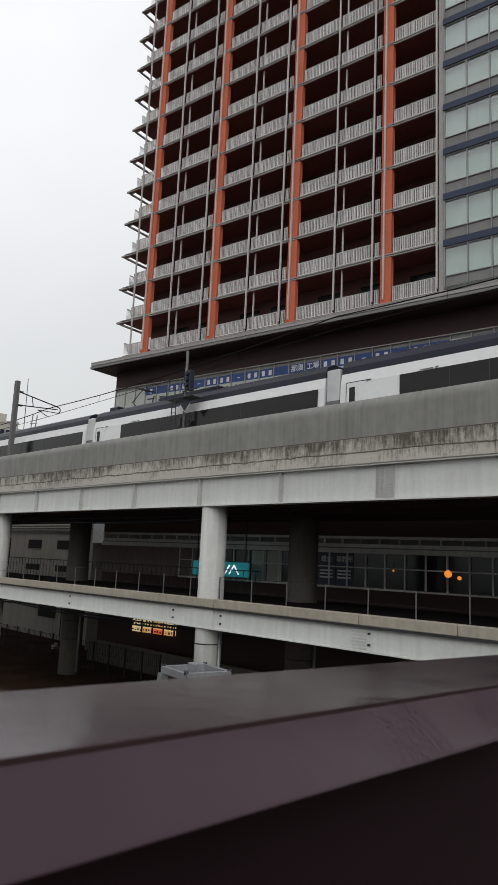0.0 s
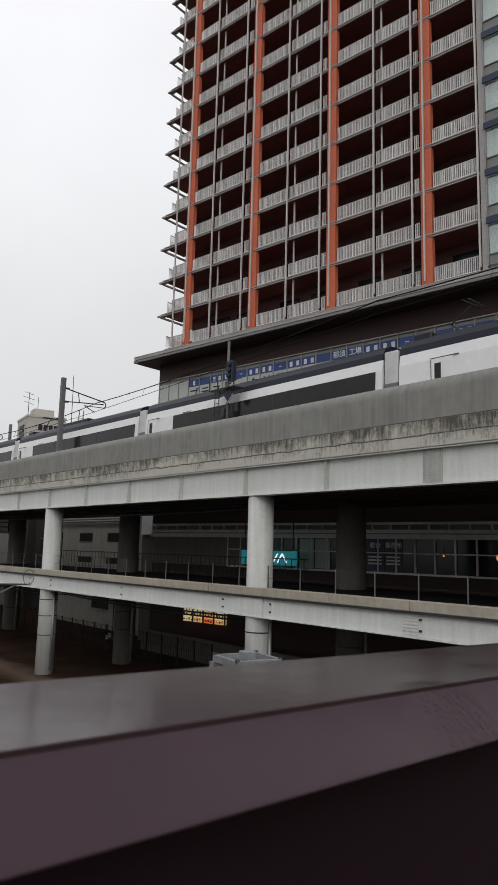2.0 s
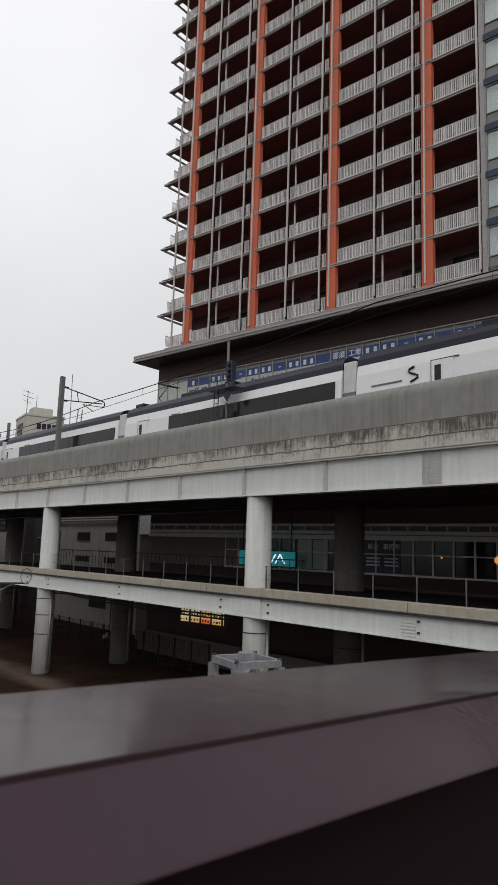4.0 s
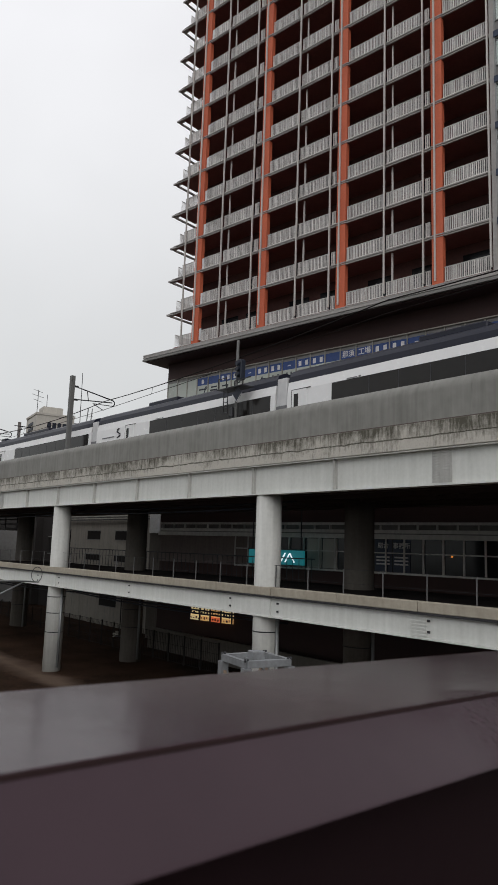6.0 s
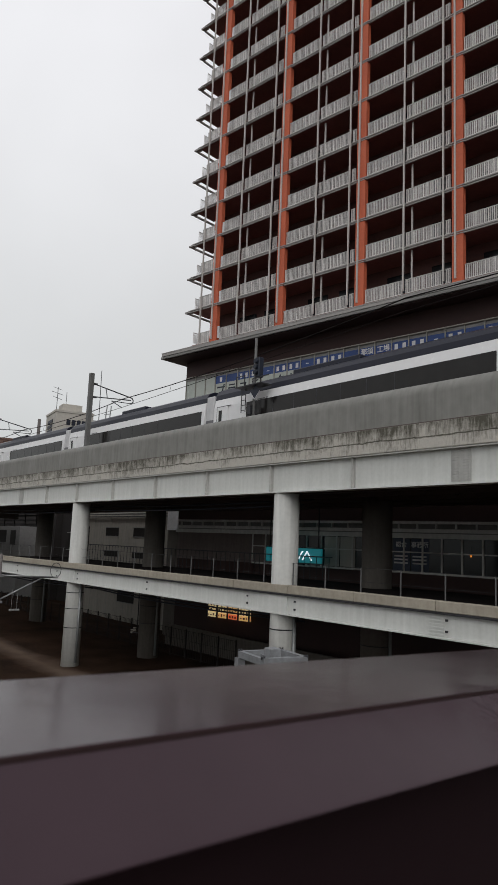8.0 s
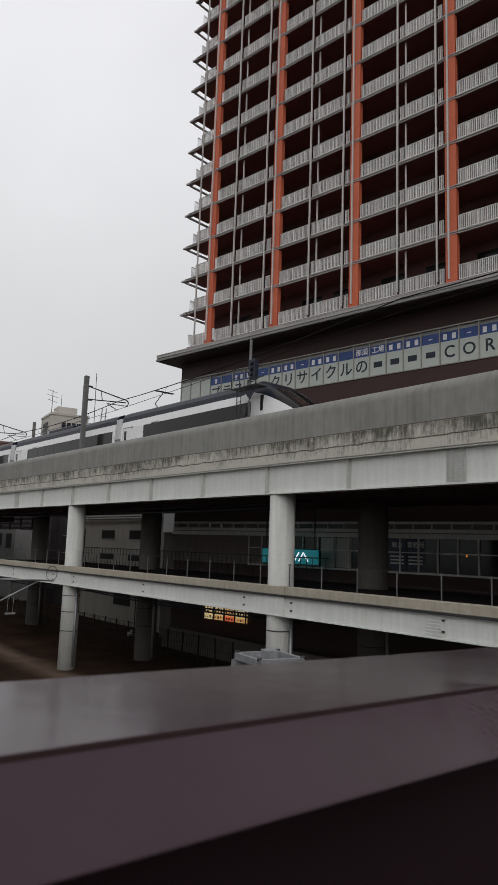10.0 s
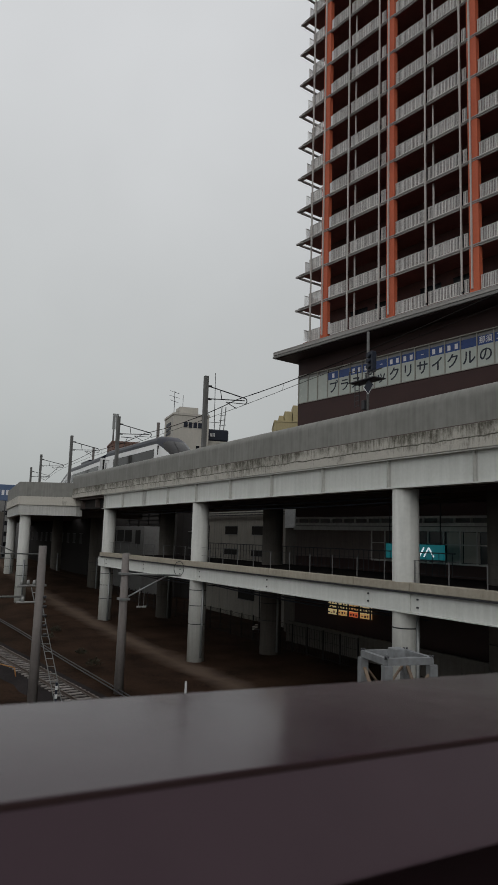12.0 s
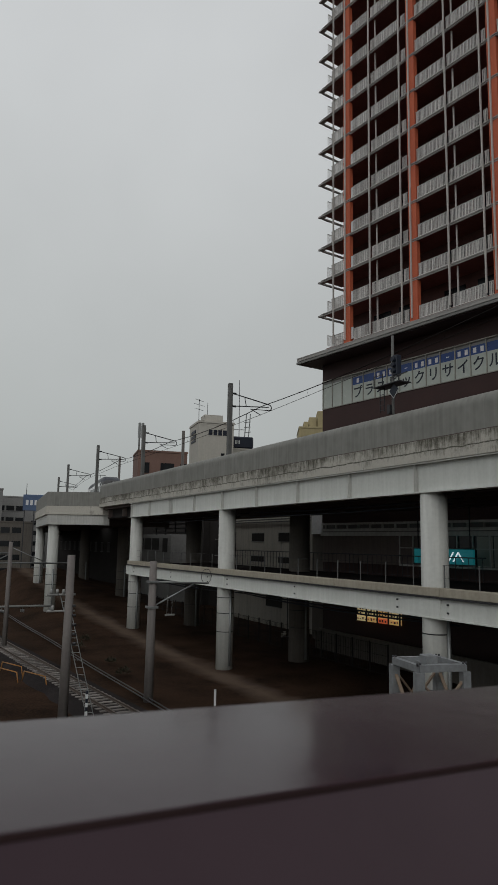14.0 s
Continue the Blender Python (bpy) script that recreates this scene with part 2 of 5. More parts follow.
M_TRAINBLUE = material("train_navy", (0.012, 0.014, 0.028), None, 0.4, grain=4, bump=0.0, moves=True)
M_TRAINWIN = material("train_window", (0.020, 0.018, 0.017), None, 0.16, grain=2, bump=0.0, moves=True)
M_TRAINGREY = material("train_gangway", (0.20, 0.20, 0.21), None, 0.6, moves=True)
M_GANGWAY = material("gangway_panel", (0.64, 0.64, 0.64), (0.50, 0.50, 0.51), 0.5, grain=3, moves=True)
M_RAILTOP = material("purple_brown_paint", (0.051, 0.030, 0.038), (0.037, 0.021, 0.027), 0.15, grain=7, stain=2.2, bump=0.05, spec=0.18)


def blister(m, spot, reach):
    """A patch of blistered, scuffed paint round one spot of the rail."""
    n, l = m.node_tree.nodes, m.node_tree.links
    b = n["Principled BSDF"]
    old = b.inputs["Normal"].links[0].from_socket
    geo, far, fade, tex, mul, bp = (n.new(k) for k in ("ShaderNodeNewGeometry", "ShaderNodeVectorMath", "ShaderNodeMapRange", "ShaderNodeTexNoise", "ShaderNodeMath", "ShaderNodeBump"))
    far.operation = "DISTANCE"
    far.inputs[1].default_value = spot
    fade.inputs["From Min"].default_value, fade.inputs["From Max"].default_value = reach, 0.25 * reach
    tex.inputs["Scale"].default_value, tex.inputs["Detail"].default_value = 95, 3
    mul.operation = "MULTIPLY"
    bp.inputs["Strength"].default_value, bp.inputs["Distance"].default_value = 0.8, 0.004
    l.new(geo.outputs["Position"], far.inputs[0])
    l.new(geo.outputs["Position"], tex.inputs["Vector"])
    l.new(far.outputs["Value"], fade.inputs["Value"])
    l.new(fade.outputs[0], mul.inputs[0])
    l.new(tex.outputs["Fac"], mul.inputs[1])
    l.new(mul.outputs[0], bp.inputs["Height"])
    l.new(old, bp.inputs["Normal"])
    l.new(bp.outputs[0], b.inputs["Normal"])


blister(M_RAILTOP, (-0.452, 0.74, 8.308), 0.085)
# Dark colour for the reflection that the rail's rounded edge would show.
M_SEAM = material("rail_edge_dark", (0.026, 0.015, 0.015), None, 0.8, spec=0.05)
# Brown taken almost to black, with the shadow below the rail in it.
M_DARKPANEL = material("shaded_brown_panel", (0.015, 0.007, 0.009), None, 0.8, grain=6, spec=0.06)
M_PALEWALL = material("pale_cladding", (0.52, 0.49, 0.44), (0.42, 0.40, 0.36), 0.8, grain=3, stain=0.4, streak=0.3)
# Darker copy of the pale cladding, with the shade behind the viaduct in its tone.
M_BACKWALL = material("shaded_pale_cladding", (0.34, 0.315, 0.28), (0.24, 0.225, 0.20), 0.8, grain=3, stain=0.4, streak=0.4)
M_SHUTTER = material("dull_shutter", (0.20, 0.162, 0.15), (0.13, 0.104, 0.097), 0.7, grain=4, stain=0.4, streak=0.4)
M_GREYWALL = material("grey_wall", (0.25, 0.245, 0.24), None, 0.8, grain=3, stain=0.3)
M_REDWALL = material("red_brown_brick", (0.21, 0.128, 0.105), None, 0.8, grain=8, stain=0.4)
M_DARKGLASS = material("dark_window_glass", (0.02, 0.022, 0.025), None, 0.12, grain=1.5, bump=0)
M_YELLOWWALL = material("cream_wall", (0.45, 0.38, 0.22), None, 0.8)
M_TEAL = glowing("teal_lit_sign", (0.008, 0.13, 0.15), 0.7)
M_SIGNWHITE = glowing("white_lit_sign", (0.9, 0.95, 1.0), 0.9)
M_LATTICE = material("lattice_paint", (0.25, 0.26, 0.27), (0.15, 0.155, 0.16), 0.6, grain=14, stain=2)
M_RUST = material("rusty_brace", (0.30, 0.24, 0.18), (0.20, 0.13, 0.09), 0.7, grain=14, stain=3)
M_BARRIER = material("orange_tube", (0.34, 0.16, 0.04), None, 0.5)
M_WEED = material("weed_leaf", (0.034, 0.032, 0.017), (0.026, 0.021, 0.013), 0.8)
M_AMBERPALE = glowing("pale_amber_lit_window", (1.0, 0.78, 0.42), 0.40)
M_REDLIT = glowing("red_lit_window", (1.0, 0.20, 0.08), 0.42)
M_AMBER = glowing("amber_lit_window", (1.0, 0.58, 0.22), 0.40)
M_ORANGELAMP = glowing("orange_lamp", (1.0, 0.33, 0.05), 0.75)


# ---------------------------------------------------------------- helpers
def box(bm, x0, x1, y0, y1, z0, z1):
    v = [bm.verts.new((x, y, z)) for z in (z0, z1) for y in (y0, y1) for x in (x0, x1)]
    for f in ((0, 2, 3, 1), (4, 5, 7, 6), (0, 1, 5, 4), (2, 6, 7, 3), (0, 4, 6, 2), (1, 3, 7, 5)):
        bm.faces.new([v[i] for i in f])
    return v


def rod(bm, a, b, r0, r1=None, seg=10):
    """A capped round bar from a to b."""
    a, b = Vector(a), Vector(b)
    r1 = r0 if r1 is None else r1
    q = (b - a).to_track_quat("Z", "Y")
    rings = []
    for c, r in ((a, r0), (b, r1)):
        rings.append([bm.verts.new(c + q @ Vector((r * math.cos(2 * math.pi * i / seg), r * math.sin(2 * math.pi * i / seg), 0))) for i in range(seg)])
    for i in range(seg):
        f = bm.faces.new((rings[0][i], rings[0][(i + 1) % seg], rings[1][(i + 1) % seg], rings[1][i]))
        f.smooth = True
    bm.faces.new(rings[0][::-1])
    bm.faces.new(rings[1])


def bar(bm, a, b, w, h=None):
    """A square bar from a to b."""
    a, b = Vector(a), Vector(b)
    h = w if h is None else h
    q = (b - a).to_track_quat("Z", "Y")
    rings = []
    for c in (a, b):
        rings.append([bm.verts.new(c + q @ Vector((sx * w / 2, sy * h / 2, 0))) for sx, sy in ((-1, -1), (1, -1), (1, 1), (-1, 1))])
    for i in range(4):
        bm.faces.new((rings[0][i], rings[0][(i + 1) % 4], rings[1][(i + 1) % 4], rings[1][i]))
    bm.faces.new(rings[0][::-1])
    bm.faces.new(rings[1])


def tube(bm, pts, r, seg=6):
    """A round tube along points."""
    rings = []
    pts = [Vector(p) for p in pts]
    for i, p in enumerate(pts):
        q = (pts[min(i + 1, len(pts) - 1)] - pts[max(i - 1, 0)]).to_track_quat("Z", "Y")
        rings.append([bm.verts.new(p + q @ Vector((r * math.cos(2 * math.pi * k / seg), r * math.sin(2 * math.pi * k / seg), 0))) for k in range(seg)])
    for a, b in zip(rings, rings[1:]):
        for k in range(seg):
            f = bm.faces.new((a[k], a[(k + 1) % seg], b[(k + 1) % seg], b[k]))
            f.smooth = True
    bm.faces.new(rings[0][::-1])
    bm.faces.new(rings[-1])


def sweep(bm, profile, x0, x1, steps=1):
    """A closed (y, z) profile drawn out along x."""
    rings = [[bm.verts.new((x0 + (x1 - x0) * k / steps, y, z)) for y, z in profile] for k in range(steps + 1)]
    n = len(profile)
    for a, b in zip(rings, rings[1:]):
        for i in range(n):
            bm.faces.new((a[i], a[(i + 1) % n], b[(i + 1) % n], b[i]))
    bm.faces.new(rings[0][::-1])
    bm.faces.new(rings[-1])


def prism(plan, z0, z1):
    bm = bmesh.new()
    lo = [bm.verts.new((x, y, z0)) for x, y in plan]
    hi = [bm.verts.new((x, y, z1)) for x, y in plan]
    bm.faces.new(lo), bm.faces.new(hi)
    for i in range(len(plan)):
        k = (i + 1) % len(plan)
        bm.faces.new((lo[i], lo[k], hi[k], hi[i]))
    return bm


def mesh_of(bm, name, mat, bevel=0.0):
    if bevel:
        bmesh.ops.bevel(bm, geom=bm.edges[:], offset=bevel, segments=1, affect="EDGES", clamp_overlap=True)
    bmesh.ops.recalc_face_normals(bm, faces=bm.faces)
    me = bpy.data.meshes.new(name)
    bm.to_mesh(me)
    bm.free()
    me.materials.append(mat)
    return me


def part(name, bm, mat, parent=None, label="", bevel=0.0):
    ob = new(name, mesh_of(bm, name, mat, bevel))
    ob.parent = parent
    if label:
        ob["label"] = label
    return ob


def share(name, me, parent, x=0, y=0, z=0, rz=0):
    """Another object on the same mesh."""
    ob = new(name, me)
    ob.parent = parent
    ob.matrix_basis = pose(x, y, z, 0, 0, rz)
    return ob


def thing(name, m, label, category, group="", kind=""):
    ob = new(name)
    ob.matrix_basis = m
    return tagged(ob, label, category, group, kind)


def one(fn, *a):
    bm = bmesh.new()
    fn(bm, *a)
    return bm


def boxes(*lst):
    bm = bmesh.new()
    for b in lst:
        box(bm, *b)
    return bm


def text_mesh(body, size, mat, depth=0.01):
    cu = bpy.data.curves.new("lettering", "FONT")
    cu.body, cu.size, cu.extrude, cu.offset = body, size, depth, size * 0.012
    cu.align_x, cu.align_y, cu.resolution_u = "CENTER", "CENTER", 3
    tmp = new("lettering", cu)
    bpy.context.view_layer.update()
    me = bpy.data.meshes.new_from_object(tmp)
    bpy.data.objects.remove(tmp)
    me.materials.clear()
    me.materials.append(mat)
    return me



def bend(x):
    """How far the upper line has swung away from the straight at x."""
    return (x + 70) ** 2 / 640 if x < -70 else 0.0


def grade(x):
    """The line sinks a little where the deck widens."""
    u = min(1.0, max(0.0, (-66 - x) / 28))
    return -0.55 * u * u * (3 - 2 * u)


# ---------------------------------------------------------------- ground
def make_ground():
    xs = [-900, -300, -160] + [-120 + 1.5 * i for i in range(94)] + [60, 160, 500]
    ys = [-300, -100, -30] + [-10 + 1.0 * i for i in range(38)] + [40, 60, 120, 300, 900]
    bm = bmesh.new()
    grid = []
    for x in xs:
        col = []
        for y in ys:
            z = 0.0
            if -121 < x < 40 and -12 < y < 34:
                z = 0.10 * noise.noise((x * 0.5, y * 0.5, 0)) + 0.05 * noise.noise((x * 1.7, y * 1.7, 3))
                if y > 14.5:
                    d = max(0, -46 - x)
                    z += (0.015 * d + 0.0006 * d * d - 0.15) * min(1, (y - 14.5) / 4)
                z -= 0.1
            col.append(bm.verts.new((x, y, z - 0.05)))
        grid.append(col)
    for i in range(len(xs) - 1):
        for j in range(len(ys) - 1):
            f = bm.faces.new((grid[i][j], grid[i + 1][j], grid[i + 1][j + 1], grid[i][j + 1]))
            f.smooth = True
    ob = part("ground", bm, M_BALLAST)
    tagged(ob, "brown gravelly railway ground with worn earth", "ground", kind="structure")


make_ground()


def make_track(y, x0, x1, label):
    t = thing("railway_track", pose(*y), label, "railway track", kind="structure")
    part("trackbed", one(sweep, [(-1.9, -0.2), (-1.35, 0.14), (1.35, 0.14), (1.9, -0.2)], x0, x1), M_TRACKBED, t)
    sl = mesh_of(boxes((-0.11, 0.11, -0.9, 0.9, 0.05, 0.19)), "sleeper", M_SLEEPER, 0.015)
    n = int((x1 - x0) / 0.62)
    for i in range(min(n, 140)):
        share("sleeper", sl, t, x0 + 40 + 0.62 * i + random.uniform(-0.02, 0.02), 0, 0)
    for s in (-0.5335, 0.5335):
        part("rail", one(sweep, [(s - 0.06, 0.19), (s - 0.06, 0.21), (s - 0.012, 0.23), (s - 0.012, 0.30), (s - 0.034, 0.31), (s - 0.034, 0.34),
                                 (s + 0.034, 0.34), (s + 0.034, 0.31), (s + 0.012, 0.30), (s + 0.012, 0.23), (s + 0.06, 0.21), (s + 0.06, 0.19)], x0, x1), M_RAILSTEEL, t)


make_track((-34.5, 11.35, 0, 0, 0, 4.4), -90, 50, "single railway track on sleepers in brown ballast")


# ---------------------------------------------------------------- viaduct
COLS = [-24.65, -46.5, -67.1]      # front columns
V_X0, V_X1 = -79.0, 108.5


def make_column(x, y, top, base, r, deck=True, name="viaduct_column", mat=None):
    c = thing(name, pose(x, y, base), "round grey-white painted steel column on the railway ground", "column", "viaduct columns", "structure")
    bm = bmesh.new()
    rod(bm, (0, 0, -0.9), (0, 0, top - base), r, r, 32)
    part("shaft", bm, mat or M_COLUMN, c)
    for z in (4.7, 3.6, 2.3):
        bm = bmesh.new()
        rod(bm, (0, 0, z), (0, 0, z + 0.05), r + 0.02, r + 0.02, 32)
        part("strap", bm, M_DARKSTEEL, c)
    bm = bmesh.new()
    rod(bm, (r + 0.12, 0.05, 0), (r + 0.12, 0.05, 5.4 - base), 0.09, 0.09, 10)
    part("drain_pipe", bm, M_STEEL, c)
    return c


def make_upper_deck():
    v = thing("viaduct_upper_deck", pose(0, 22, 0), "grey concrete railway viaduct deck on white steel girders", "viaduct", kind="structure")
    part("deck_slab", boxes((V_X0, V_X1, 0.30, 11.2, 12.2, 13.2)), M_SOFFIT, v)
    n = 60
    w = (V_X1 - V_X0) / n
    prof = [(0.0, 13.50), (0.0, 14.64), *[(0.30 - 0.30 * math.cos(radians(a)), 14.64 + 0.48 * math.sin(radians(a))) for a in range(8, 89, 8)], (0.40, 15.12), (0.40, 13.50)]
    panel = mesh_of(one(sweep, prof, 0.0025, w - 0.0025), "parapet_panel", M_PARAPET)
    for i in range(n):
        share("parapet_panel", panel, v, V_X0 + i * w, random.uniform(-0.003, 0.003), 0)
    lip = mesh_of(boxes((0.005, w * 2 - 0.005, -0.06, 0.38, 12.94, 13.495), (0.005, w * 2 - 0.005, -0.11, 0.38, 12.46, 12.935)), "edge_beam", M_STAINED, 0.02)
    for i in range(n // 2):
        share("edge_beam", lip, v, V_X0 + i * w * 2, random.uniform(-0.008, 0.008), 0)
    # dark strip proud of the parapet stands in for the joint's shadow line
    part("joint_strip", boxes((V_X0, V_X1, -0.016, 0.3, 13.497, 13.54)), M_SOFFIT, v)
    # plate girder: from the third column towards the near end
    x0 = -67.9
    part("girder_web", boxes((x0, V_X1, 0.16, 0.22, 11.10, 12.40)), M_GIRDER, v, "white painted steel plate girder")
    part("girder_flange", boxes((x0, V_X1, -0.06, 0.44, 11.04, 11.096)), M_GIRDER, v)
    part("girder_flange", boxes((x0, V_X1, -0.06, 0.44, 12.403, 12.456)), M_GIRDER, v)
    # the wide back plate draws the soft shading round each stiffener in darker paint
    stiff = mesh_of(boxes((-0.012, 0.012, -0.02, 0.156, 11.10, 12.40), (-0.11, 0.11, 0.140, 0.157, 11.10, 12.40)), "stiffener", M_GIRDERDARK)
    x = -67.43
    while x < V_X1:
        if min(abs(x - q) for q in (-14.73, 27.43, -56.89)) > 1:
            share("stiffener", stiff, v, x, 0, 0)
        x += 5.27
    bm = bmesh.new()
    for sx in (-14.73, 27.43, -56.89):
        box(bm, sx - 0.42, sx + 0.42, 0.13, 0.156, 11.16, 12.36)
        for i in range(11):
            for k in (-0.22, 0.22):
                box(bm, sx + k - 0.15, sx + k + 0.15, 0.105, 0.13, 11.22 + i * 0.105, 11.265 + i * 0.105)
    part("splice_plate", bm, M_GIRDERDARK, v)
    # inner girders and cross beams carry the under-deck shade in their colour
    bm = bmesh.new()
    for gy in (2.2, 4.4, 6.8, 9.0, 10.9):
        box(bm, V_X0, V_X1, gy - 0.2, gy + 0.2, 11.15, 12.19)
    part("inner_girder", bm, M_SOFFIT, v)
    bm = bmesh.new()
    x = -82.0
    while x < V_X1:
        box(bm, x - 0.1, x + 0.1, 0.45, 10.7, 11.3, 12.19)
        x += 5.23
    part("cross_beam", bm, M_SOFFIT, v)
    part("far_parapet", boxes((V_X0, V_X1, 10.9, 11.2, 13.2, 14.6)), M_PARAPET, v)
    part("track_slab", boxes((V_X0, V_X1, 1.2, 6.6, 13.2, 13.35)), M_TRACKBED, v)
    for s in (2.33, 3.4):
        part("rail", boxes((V_X0, V_X1, s - 0.035, s + 0.035, 13.35, 13.5)), M_RAILSTEEL, v)
    # unseen slab added to keep sky light out between deck and tower
    part("rear_slab", prism([(-50.5, 11.2), (46, 11.2), (46, 23.4)], 12.2, 13.2), M_SOFFIT, v)
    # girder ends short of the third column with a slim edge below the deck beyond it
    # its near-black colour stands in for the shade below the deck edge
    part("edge_girder", boxes((V_X0, x0 - 0.05, 0.9, 1.1, 11.2, 12.45)), M_SHADEDARK, v)


make_upper_deck()


def make_wide_deck():
    """Deck that widens by a skew step and then bends away."""
    v = thing("viaduct_wide_deck", pose(-78.7, 22.3, -0.85), "wider grey concrete viaduct section standing on white columns", "viaduct", kind="structure")

    def plan(o, inner):
        near = [(0.3 + o, 0.0 - o), (-3.3, -5.6 - o), (-24.5, -2.8 - o), (-70, 7 - o), (-120, 22 - o)]
        return near + [(x, y + inner) for x, y in near[::-1]]

    part("parapet", prism(plan(0, 0.4), 13.42, 15.05), M_PARAPET, v)
    part("edge_beam", prism(plan(0.07, 0.8), 12.45, 13.415), M_STAINED, v)
    part("girder", prism(plan(-0.1, 0.7), 11.3, 12.446), M_GIRDERDARK, v)
    part("deck_slab", prism([(-0.5, 0.5), (-3.6, -4.8), (-24.5, -2.1), (-70, 7.7), (-120, 22.7), (-120, 36), (-70, 19), (-0.5, 10.8)], 12.2, 13.2), M_SOFFIT, v)
    # curved track bed of the line that bends away
    bm = bmesh.new()
    rings = []
    for i in range(31):
        x = 4.7 - 8.0 * i
        c = 2.6 + (x - 8.7) ** 2 / 300 if x < 8.7 else 2.6
        nx, ny = (x - 8.7) / 150, -1.0
        q = math.hypot(nx, ny)
        g = grade(x - 78.7)
        rings.append([bm.verts.new((x + s * nx / q, c + s * ny / q, z + g)) for s, z in ((-2.6, 13.2), (2.2, 13.2), (2.2, 14.24), (-2.6, 14.24))])
    for a, c in zip(rings, rings[1:]):
        for k in range(4):
            bm.faces.new((a[k], a[(k + 1) % 4], c[(k + 1) % 4], c[k]))
    bm.faces.new(rings[0]), bm.faces.new(rings[-1])
    part("track_slab", bm, M_SOFFIT, v)
    part("cross_girder", boxes((-2.6, -2.0, 0.9, 9, 11.3, 12.19)), M_SOFFIT, v)


make_wide_deck()
for cx, cy in ((-24.65, 22.6), (-46.5, 22.6), (-67.1, 22.6), (-2.8, 22.6), (18.6, 22.6), (40.0, 22.6), (61.5, 22.6), (83.0, 22.6), (104.0, 22.6)):
    make_column(cx, cy, 11.04, 0.0, 0.62)
for cx, cy in ((-82.6, 17.75), (-104.0, 20.5), (-125.0, 24.6)):
    make_column(cx, cy, 10.5, 0.0, 0.62)
# rear row: a darker tone takes the place of the shade they stand in
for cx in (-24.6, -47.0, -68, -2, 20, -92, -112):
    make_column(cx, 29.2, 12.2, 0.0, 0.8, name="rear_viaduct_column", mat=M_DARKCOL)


def make_lower_deck():
    v = thing("viaduct_lower_deck", pose(0, 22, 0), "lower viaduct deck with concrete kerb over a white steel beam", "viaduct", kind="structure")
    x0, x1 = -67.7, 108
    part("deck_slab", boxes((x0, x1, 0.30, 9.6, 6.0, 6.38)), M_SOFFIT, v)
    part("walkway", boxes((x0, x1, 0.45, 9.6, 6.384, 6.55)), M_TRACKBED, v)
    kerb = mesh_of(boxes((0.01, 3.99, -0.06, 0.44, 6.40, 6.78)), "kerb_stone", M_KERB, 0.02)
    x = x0
    while x < x1 - 3.9:
        share("kerb_stone", kerb, v, x, random.uniform(-0.01, 0.01), 0)
        x += 4.0
    part("ledge", boxes((x0, x1, -0.14, 0.44, 6.32, 6.396)), M_DARKSTEEL, v)
    part("beam_web", boxes((x0, x1, 0.02, 0.12, 5.50, 6.316)), M_GIRDER, v, "white painted steel beam")
    part("beam_flange", boxes((x0, x1, -0.10, 0.30, 5.44, 5.496)), M_GIRDER, v)
    bm = bmesh.new()
    for sx in (-15.3, 5.0, 26):
        for i in range(6):
            box(bm, sx - 0.75, sx - 0.05, -0.02, 0.016, 5.56 + i * 0.12, 5.61 + i * 0.12)
    tagged(part("splice_rib", bm, M_GIRDER, v), kind="stuff")
    bm = bmesh.new()
    for sx in (-15.3, 5.0, -36.0, 26, -56):
        for z in (5.68, 6.08):
            box(bm, sx, sx + 0.1, -0.03, 0.016, z, z + 0.08)
    for cx in COLS:
        for sx in (-2.0, 1.35):
            for z in (5.7, 6.05):
                box(bm, cx + sx, cx + sx + 0.1, -0.03, 0.016, z, z + 0.08)
    tagged(part("bolt_plate", bm, M_DARKSTEEL, v), kind="stuff")
    collar = bmesh.new()
    for cx in COLS + [-2.8, 18.6, 40]:
        box(collar, cx - 0.95, cx + 0.95, -0.05, 0.016, 5.5, 6.31)
    part("column_collar", collar, M_GIRDER, v)
    post = mesh_of(boxes((-0.02, 0.02, 0.47, 0.51, 6.55, 7.78)), "rail_post", M_POST)
    x = x0 + 0.3
    while x < x1:
        share("rail_post", post, v, x, 0, 0)
        x += 2.07
    part("mesh_rail", boxes((x0, x1, 0.485, 0.5, 7.765, 7.78), (x0, x1, 0.488, 0.498, 7.2, 7.21)), M_DARKSTEEL, v)
    bm = bmesh.new()
    x = -66
    while x < -30:
        box(bm, x, x + 0.03, 9.4, 9.43, 6.55, 8.0)
        x += 0.55
    box(bm, -66, -30, 9.38, 9.45, 7.95, 8.02)
    part("far_fence", bm, M_DARKSTEEL, v)


make_lower_deck()


# ---------------------------------------------------------------- tower
TW = pose(0, 0, 0, 0, 0, 7.4)
STOREY, FIRST, STOREYS = 3.1, 25.6, 18


